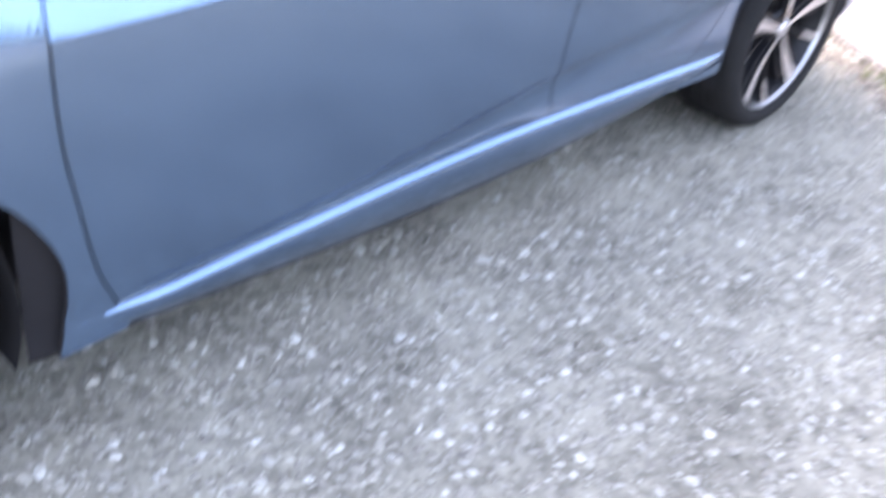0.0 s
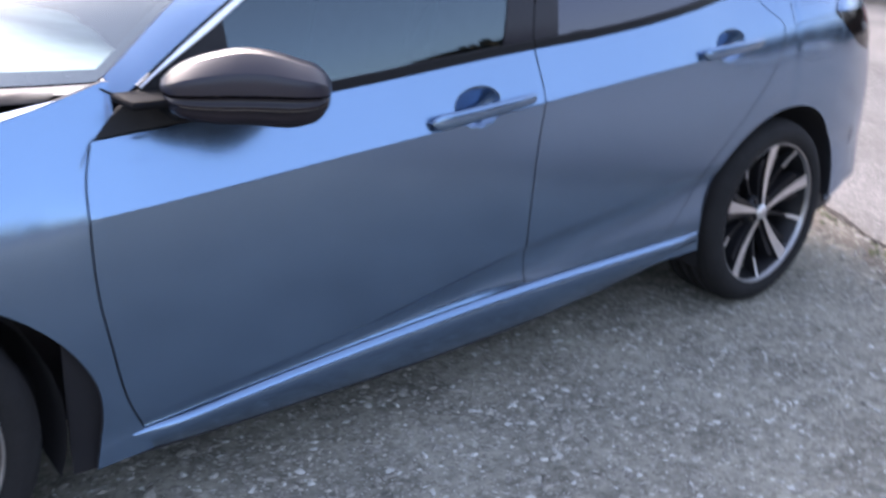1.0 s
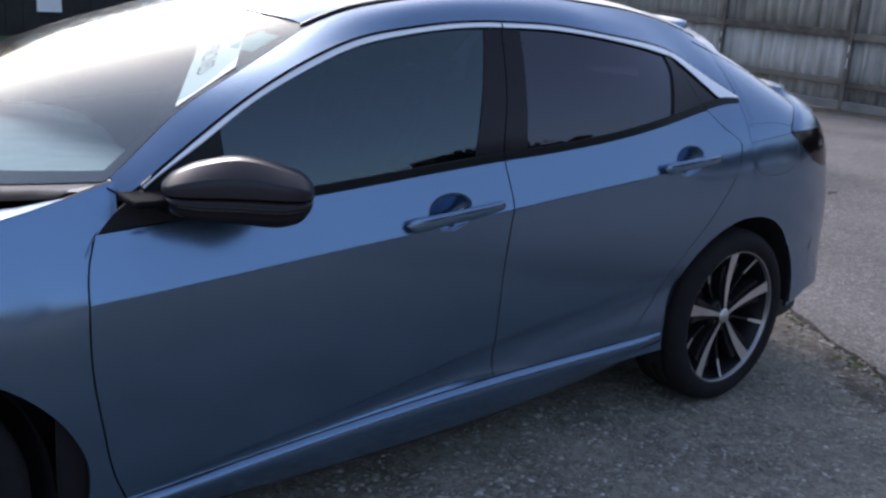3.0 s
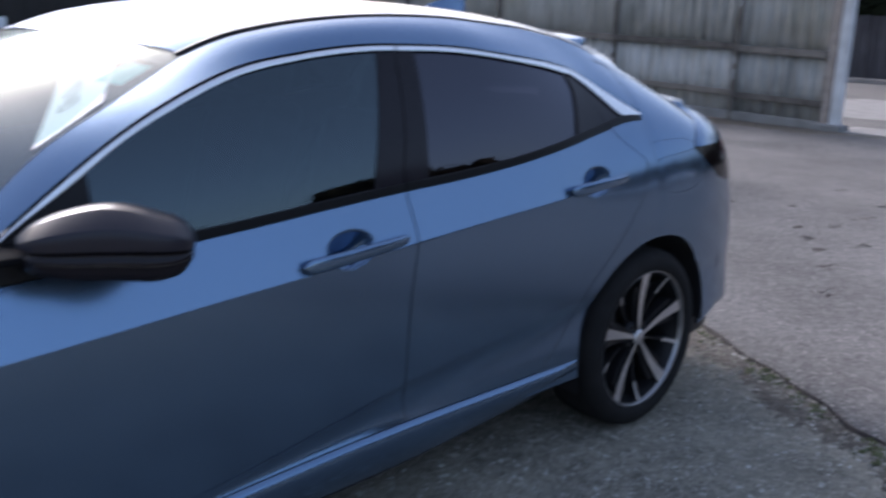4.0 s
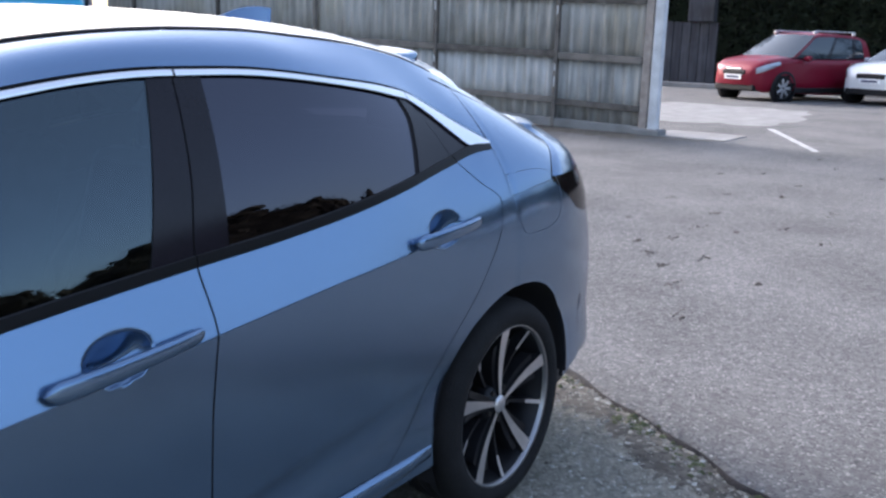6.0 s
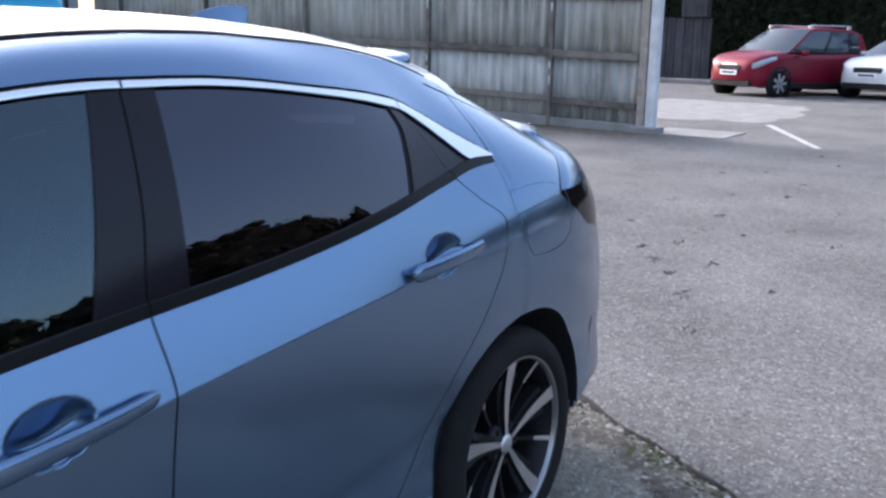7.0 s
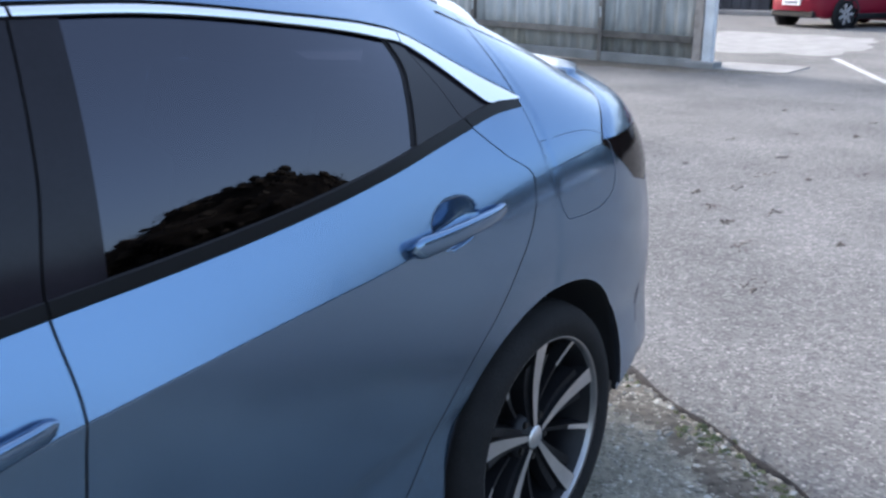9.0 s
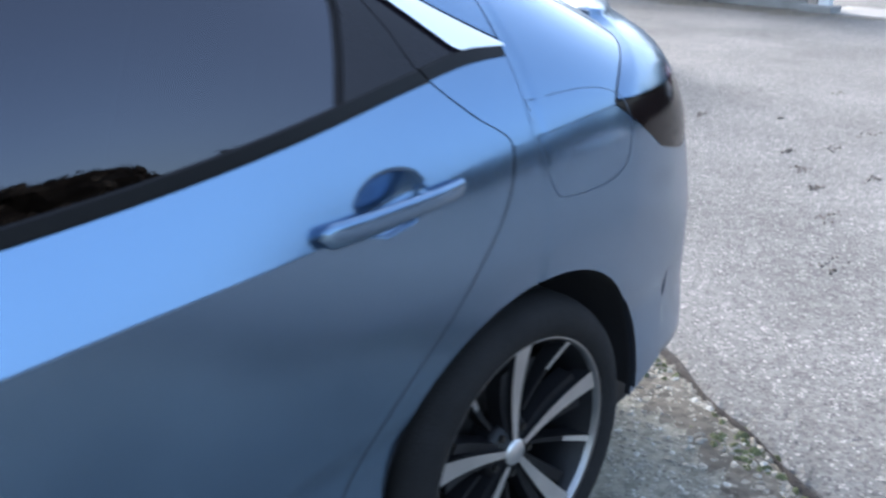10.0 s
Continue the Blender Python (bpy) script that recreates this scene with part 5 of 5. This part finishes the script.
# ---- other cars ----
def plain_car(name, label, paint, m, suv=True, group=""):
    """A parked car, nose towards +x from its middle."""
    c = thing(name, label, "car", m, group)
    top, lift = (1.66, 1.05) if suv else (1.48, 1.0)
    plan = hermite([(-2.08, 0.62), (-2.04, 0.72), (-1.9, 0.8), (-1.6, 0.855), (-1.0, 0.88), (1.0, 0.88), (1.45, 0.86), (1.75, 0.8), (1.95, 0.68), (2.06, 0.5)])
    z_deck = hermite([(-2.08, 0.93), (-1.98, 1.02), (-1.0, 1.0), (0.6, 0.985), (0.95, 1.0), (1.35, 0.975), (1.7, 0.915), (1.92, 0.83), (2.02, 0.74), (2.06, 0.66)])
    z_foot = hermite([(-2.08, 0.42), (-1.9, 0.3), (-1.6, 0.24), (1.6, 0.22), (1.9, 0.25), (2.06, 0.38)])
    z_base = z_deck
    z_deck = lambda x: z_base(x) * lift
    sect = ((0.9, 0.0), (0.975, 0.1), (1.0, 0.28), (0.995, 0.5), (0.975, 0.68), (0.985, 0.82), (0.96, 0.92), (0.88, 0.985), (0.7, 1.015), (0.4, 1.04), (0, 1.05))
    half = sect
    sect = sect + tuple((-y, z) for y, z in sect[-2::-1])
    xs, k = [lerp(-2.08, 2.06, i / 96) for i in range(97)], len(sect)
    vs = [(x, plan(x) * y, lerp(z_foot(x), z_deck(x), z)) for x in xs for y, z in sect]

    def in_arch(v):
        return any(math.hypot(v[0] - ax, v[2] - 0.318) < 0.365 for ax in (1.27, -1.27)) and abs(v[1]) > 0.5
    fs = [f for f in grid_faces(97, k) if not all(in_arch(vs[q]) for q in f)]
    fs += [tuple(range(k)), tuple(96 * k + q for q in range(k - 1, -1, -1))]
    mesh_ob("body", vs, fs, paint, c)
    # cabin: side panels split into windows and pillars, screens and roof between them
    roof_z = hermite([(-1.85, top - 0.16), (-1.5, top - 0.06), (-0.9, top - 0.005), (-0.2, top), (0.12, top - 0.045)])

    def side_at(u, v, s):
        xb, xr = lerp(1.02, -1.93, u), lerp(0.12, -1.78, u)
        zr = roof_z(xr) - 0.03
        x, z = lerp(xb, xr, v), lerp(z_deck(xb) * 0.99, zr, v)
        return x, s * (lerp(min(0.815, plan(xb) * 0.95), 0.655, v) + 0.02 * math.sin(math.pi * v)), z
    for s in (-1, 1):
        for u0, u1, mat, what in ((0, 0.045, paint, "pillar"), (0.045, 0.41, DARKGLASS, "side_window"), (0.41, 0.45, BLACK, "pillar"), (0.45, 0.73, DARKGLASS, "side_window"), (0.73, 0.77, BLACK, "pillar"), (0.77, 0.89, DARKGLASS, "quarter_window"), (0.89, 1.0, paint, "pillar")):
            push = 0.0 if mat is DARKGLASS else 0.006
            vs = [side_at(lerp(u0, u1, i / 6), j / 6 * (0.9 if mat is DARKGLASS else 1), s) for i in range(7) for j in range(7)]
            mesh_ob(what, [(x, y + s * push, z) for x, y, z in vs], grid_faces(7, 7, s > 0), mat, c)
        vs = [side_at(i / 24, v, s) for i in range(25) for v in (0.88, 0.94, 1.0)]
        mesh_ob("roof_rail_panel", [(x, y + s * 0.008, z) for x, y, z in vs], grid_faces(25, 3, s > 0), paint, c)

    def across(u, n, bow):
        rows = []
        for i in range(n):
            v = i / (n - 1)
            lo, hi = side_at(u, v, -1), side_at(u, v, 1)
            for j in range(11):
                w = -1 + j / 5
                rows.append((lo[0] + bow * (1 - w * w) * (1 - 0.4 * v), lerp(lo[1], hi[1], j / 10), lo[2] + 0.03 * v * (1 - w * w)))
        return rows
    mesh_ob("windscreen", across(0, 9, 0.16), grid_faces(9, 11), DARKGLASS, c)
    mesh_ob("rear_screen", across(1, 7, -0.08), grid_faces(7, 11, True), DARKGLASS, c)
    vs = []
    for i in range(25):
        lo = side_at(i / 24, 1, -1)
        for j in range(11):
            w = -1 + j / 5
            vs.append((lo[0] + (0.096 * (1 - i / 12) if i < 12 else -0.048 * (i / 12 - 1)) * (1 - w * w), -lo[1] * w, lo[2] + 0.03 * (1 - w * w)))
    mesh_ob("roof", vs, grid_faces(25, 11, True), paint, c)
    for s in (-1, 1):
        boxes("door_mirror", [(0.62, s * 0.95, 1.03, 0.13, 0.19, 0.13)], paint, c, bevel=0.04, smooth=True)
        vs = []
        for i in range(9):
            x = lerp(1.98, 1.42, i / 8)
            for j in range(5):
                f = lerp(lerp(0.66, 0.82, i / 8), lerp(0.9, 0.92, (i / 8) ** 0.5), j / 4)
                y = plan(x) * float(np.interp(f, [q[1] for q in half], [q[0] for q in half]))
                vs.append((x + 0.008, s * (y + 0.008), lerp(z_foot(x), z_deck(x), f)))
        mesh_ob("headlight", vs, grid_faces(9, 5, s < 0), CLEARLENS, c, True, "clear headlamp")
        boxes("tail_lamp", [(-1.97, s * 0.72, 0.87, 0.2, 0.2, 0.27)], REDLENS, c, "red tail lamp", bevel=0.03, smooth=True)
        if suv:
            boxes("roof_rail", [(-0.65, s * 0.61, top + 0.03, 1.5, 0.03, 0.028), (0.06, s * 0.61, top - 0.005, 0.12, 0.035, 0.06), (-1.36, s * 0.61, top - 0.015, 0.12, 0.035, 0.08)], CHROME, c, "silver roof rail", bevel=0.008)
        for x in (1.27, -1.27):
            vs, fs = lathe([(0.225, -0.085), (0.245, -0.10), (0.29, -0.10), (0.315, -0.07), (0.318, 0.07), (0.29, 0.10), (0.2, 0.10)], 36)
            w = mesh_ob("wheel", vs, [f[::-1] for f in fs], RUBBER, c)
            w.matrix_basis = Matrix.Translation((x, s * 0.785, 0.318)) @ (Matrix.Rotation(math.pi, 4, "Z") if s > 0 else Matrix.Identity(4))
            vs, fs = lathe([(0.0, -0.07), (0.06, -0.075), (0.07, -0.06), (0.2, -0.06), (0.228, -0.09)], 36)
            mesh_ob("rim", vs, fs, DARK_ALLOY, w)
            for k in range(7):
                a = 2 * math.pi * k / 7
                boxes("spoke", [(0.13 * math.cos(a), -0.082, 0.13 * math.sin(a), 0.2, 0.02, 0.065, Matrix.Rotation(-a, 4, "Y"))], ALLOY, w, bevel=0.006)
            vs, fs = lathe([(0.345, -0.105), (0.405, -0.104), (0.37, 0.02), (0.0, 0.12)], 36)
            al = mesh_ob("arch", vs, fs, PLASTIC, c, label="black plastic wheel arch")
            al.matrix_basis = w.matrix_basis.copy()
        boxes("cladding", [(0, s * 0.868, 0.27, 1.85, 0.05, 0.13)], PLASTIC, c, bevel=0.02)
    boxes("grille", [(2.03, 0, 0.67, 0.10, 0.72, 0.12)], PLASTIC, c, bevel=0.03)
    boxes("grille_trim", [(2.06, 0, 0.75, 0.04, 0.46, 0.03)], CHROME, c, "bright grille trim", bevel=0.008)
    boxes("lower_grille", [(1.92, 0, 0.31, 0.24, 1.25, 0.15)], PLASTIC, c, bevel=0.03)
    pl = boxes("number_plate", [(2.085, 0, 0.56, 0.02, 0.52, 0.115)], WHITE_CARD, c, "white number plate")
    boxes("plate_bar", [(2.097, 0, 0.56, 0.004, 0.40, 0.05)], PRINT_BLUE, pl)
    pl = boxes("number_plate", [(-2.095, 0, 0.84, 0.02, 0.52, 0.115)], YELLOW, c, "yellow number plate")
    boxes("plate_bar", [(-2.107, 0, 0.84, 0.004, 0.40, 0.05)], PRINT_BLUE, pl)
    boxes("rear_bumper", [(-2.02, 0, 0.50, 0.18, 1.66, 0.22)], paint, c, bevel=0.06, smooth=True)
    return c


def car_pose(wx, wy, ang, dz=0.016, local=(1.27, 0.785)):
    """Pose that brings the near front wheel to wx, wy."""
    a = radians(ang)
    lx, ly = local
    return Matrix.Translation((wx - lx * math.cos(a) + ly * math.sin(a), wy - lx * math.sin(a) - ly * math.cos(a), dz)) @ Matrix.Rotation(a, 4, "Z") @ Matrix.Scale(1.09, 4)


plain_car("red_suv", "deep red compact SUV with silver roof rails, parked on asphalt", RED, car_pose(23.2, 4.65, 154))
plain_car("white_hatchback", "white hatchback with a black lower grille, parked beside the red car", WHITECAR, car_pose(24.4, 1.55, 160), suv=False)
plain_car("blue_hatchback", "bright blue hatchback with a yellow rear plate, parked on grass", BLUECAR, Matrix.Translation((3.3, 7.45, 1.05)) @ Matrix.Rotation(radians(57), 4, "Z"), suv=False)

plain_car("white_hatchback", "white hatchback parked across the yard, mirrored in the blue flank", WHITECAR, Matrix.Translation((14, -10, 0.016)) @ Matrix.Rotation(radians(80), 4, "Z"), suv=False)

# ---- far side of the yard ----
far_boards = thing("black_board_screen", "black stained board screen by the hedge", "screen")
for k in range(8):
    boxes("board", [(31.0, 9.3 + k * 0.33, 1.1, 0.06, 0.31, 2.2 + 0.02 * (k % 3))], SLATEBOARD, far_boards, bevel=0.01)
boxes("upper_box", [(31.0, 9.75, 2.85, 0.4, 0.95, 1.25)], SLATEBOARD, far_boards, bevel=0.03)
kerb = boxes("kerb", [(28.5, 9, 0.09, 0.3, 34, 0.16)], CONCRETE, bevel=0.02)
tagged(kerb, "concrete kerb in front of the hedge", "kerb", kind="structure")


def foliage(name, count, place, size, mat, seed):
    """Many small two-leaf clumps in one mesh."""
    r = np.random.RandomState(seed)
    V, F = [], []
    for i in range(count):
        c = np.array(place(r))
        for _ in range(2):
            d1, d2 = r.normal(size=3), r.normal(size=3)
            d1 /= np.linalg.norm(d1)
            d2 = np.cross(d1, d2)
            d2 /= np.linalg.norm(d2)
            s = size * r.uniform(0.5, 1.4)
            V += [c - d1 * s, c + d2 * s * 0.4, c + d1 * s, c - d2 * s * 0.4]
            k = len(V) - 4
            F.append((k, k + 1, k + 2, k + 3))
    me = bpy.data.meshes.new(name)
    me.from_pydata([tuple(v) for v in V], [], F)
    me.materials.append(mat)
    return new(name, me)


def hedge_place(r):
    y = r.uniform(-24, 26)
    h = 5.6 + 1.1 * math.sin(y * 0.7) + 0.6 * math.sin(y * 1.9)
    return 33.0 + r.uniform(-1.2, 1.2) + 0.5 * math.sin(y * 1.3), y, h * r.rand() ** 0.7


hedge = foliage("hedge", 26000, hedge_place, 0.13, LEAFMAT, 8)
tagged(hedge, "tall dark green overgrown hedge", "hedge", kind="stuff")
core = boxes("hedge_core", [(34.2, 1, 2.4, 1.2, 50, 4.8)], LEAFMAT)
tagged(core, "dense shaded inside of the hedge", "hedge", kind="stuff")


# ---- trees on the camera's side, mirrored in the windows ----
def tree(x, y, h, spread, seed):
    t = thing("tree", "broad dark tree with a dense uneven crown", "tree", Matrix.Translation((x, y, 0)), "trees behind the yard")
    r = random.Random(seed)
    vs, fs = [], []

    def limb(p, q, r0, r1):
        a = (q - p).normalized()
        u = a.orthogonal().normalized()
        v = a.cross(u)
        b = len(vs)
        for c, rad in ((p, r0), (q, r1)):
            for k in range(7):
                ang = 2 * math.pi * k / 7
                vs.append(c + u * rad * math.cos(ang) + v * rad * math.sin(ang))
        fs.extend((b + k, b + (k + 1) % 7, b + 7 + (k + 1) % 7, b + 7 + k) for k in range(7))
    tips = []
    base, fork = Vector((0, 0, -0.1)), Vector((0.1, 0.1, h * 0.3))
    limb(base, fork, 0.03 * h, 0.02 * h)
    for k in range(8):
        a = 2 * math.pi * k / 8 + r.uniform(-0.3, 0.3)
        tip = Vector((math.cos(a) * spread * r.uniform(0.4, 0.9), math.sin(a) * spread * r.uniform(0.4, 0.9), h * r.uniform(0.5, 0.9)))
        limb(fork, tip, 0.014 * h, 0.004 * h)
        tips.append(tip)
    tips.append(Vector((0, 0, h * 0.9)))
    mesh_ob("trunk", vs, fs, BARK, t)

    def crown_k(d):
        return 1 + 0.3 * noise.noise(d * 2.1 + Vector((seed, 0, 0))) + 0.16 * noise.noise(d * 6 + Vector((0, seed, 0)))

    def crown_at(d, k):
        return d.x * spread * 0.95 * k, d.y * spread * 0.8 * k, h * 0.46 + d.z * h * 0.44 * k

    def place(rr):
        d = Vector(rr.normal(size=3)).normalized()
        return crown_at(d, crown_k(d) * rr.uniform(0.93, 1.07))
    crown = foliage("crown", 15000, place, 0.06, TREELEAF, seed)
    crown.parent = t
    rr = np.random.RandomState(seed + 50)
    bm = bmesh.new()
    for _ in range(420):
        x, y, z = place(rr)
        s = spread * rr.uniform(0.02, 0.07)
        got = bmesh.ops.create_icosphere(bm, subdivisions=1, radius=s)
        for v in got["verts"]:
            v.co = v.co * (1 + 0.45 * noise.noise(v.co * (2.2 / s) + Vector((x, y, z)))) + Vector((x, y, z))
    part("leaf_clumps", bm, TREELEAF, t, smooth=False)
    # dense lumpy inside of the crown
    bm = bmesh.new()
    got = bmesh.ops.create_icosphere(bm, subdivisions=4, radius=1)
    for v in got["verts"]:
        v.co = Vector(crown_at(v.co, crown_k(v.co)))
    part("crown_inside", bm, TREELEAF, t, smooth=False)


for x, y, h, sp, sd in ((16, -22, 7.4, 5.0, 11), (25, -20, 7.0, 5.0, 12), (7, -25, 6.4, 4.6, 13)):
    tree(x, y, h, sp, sd)
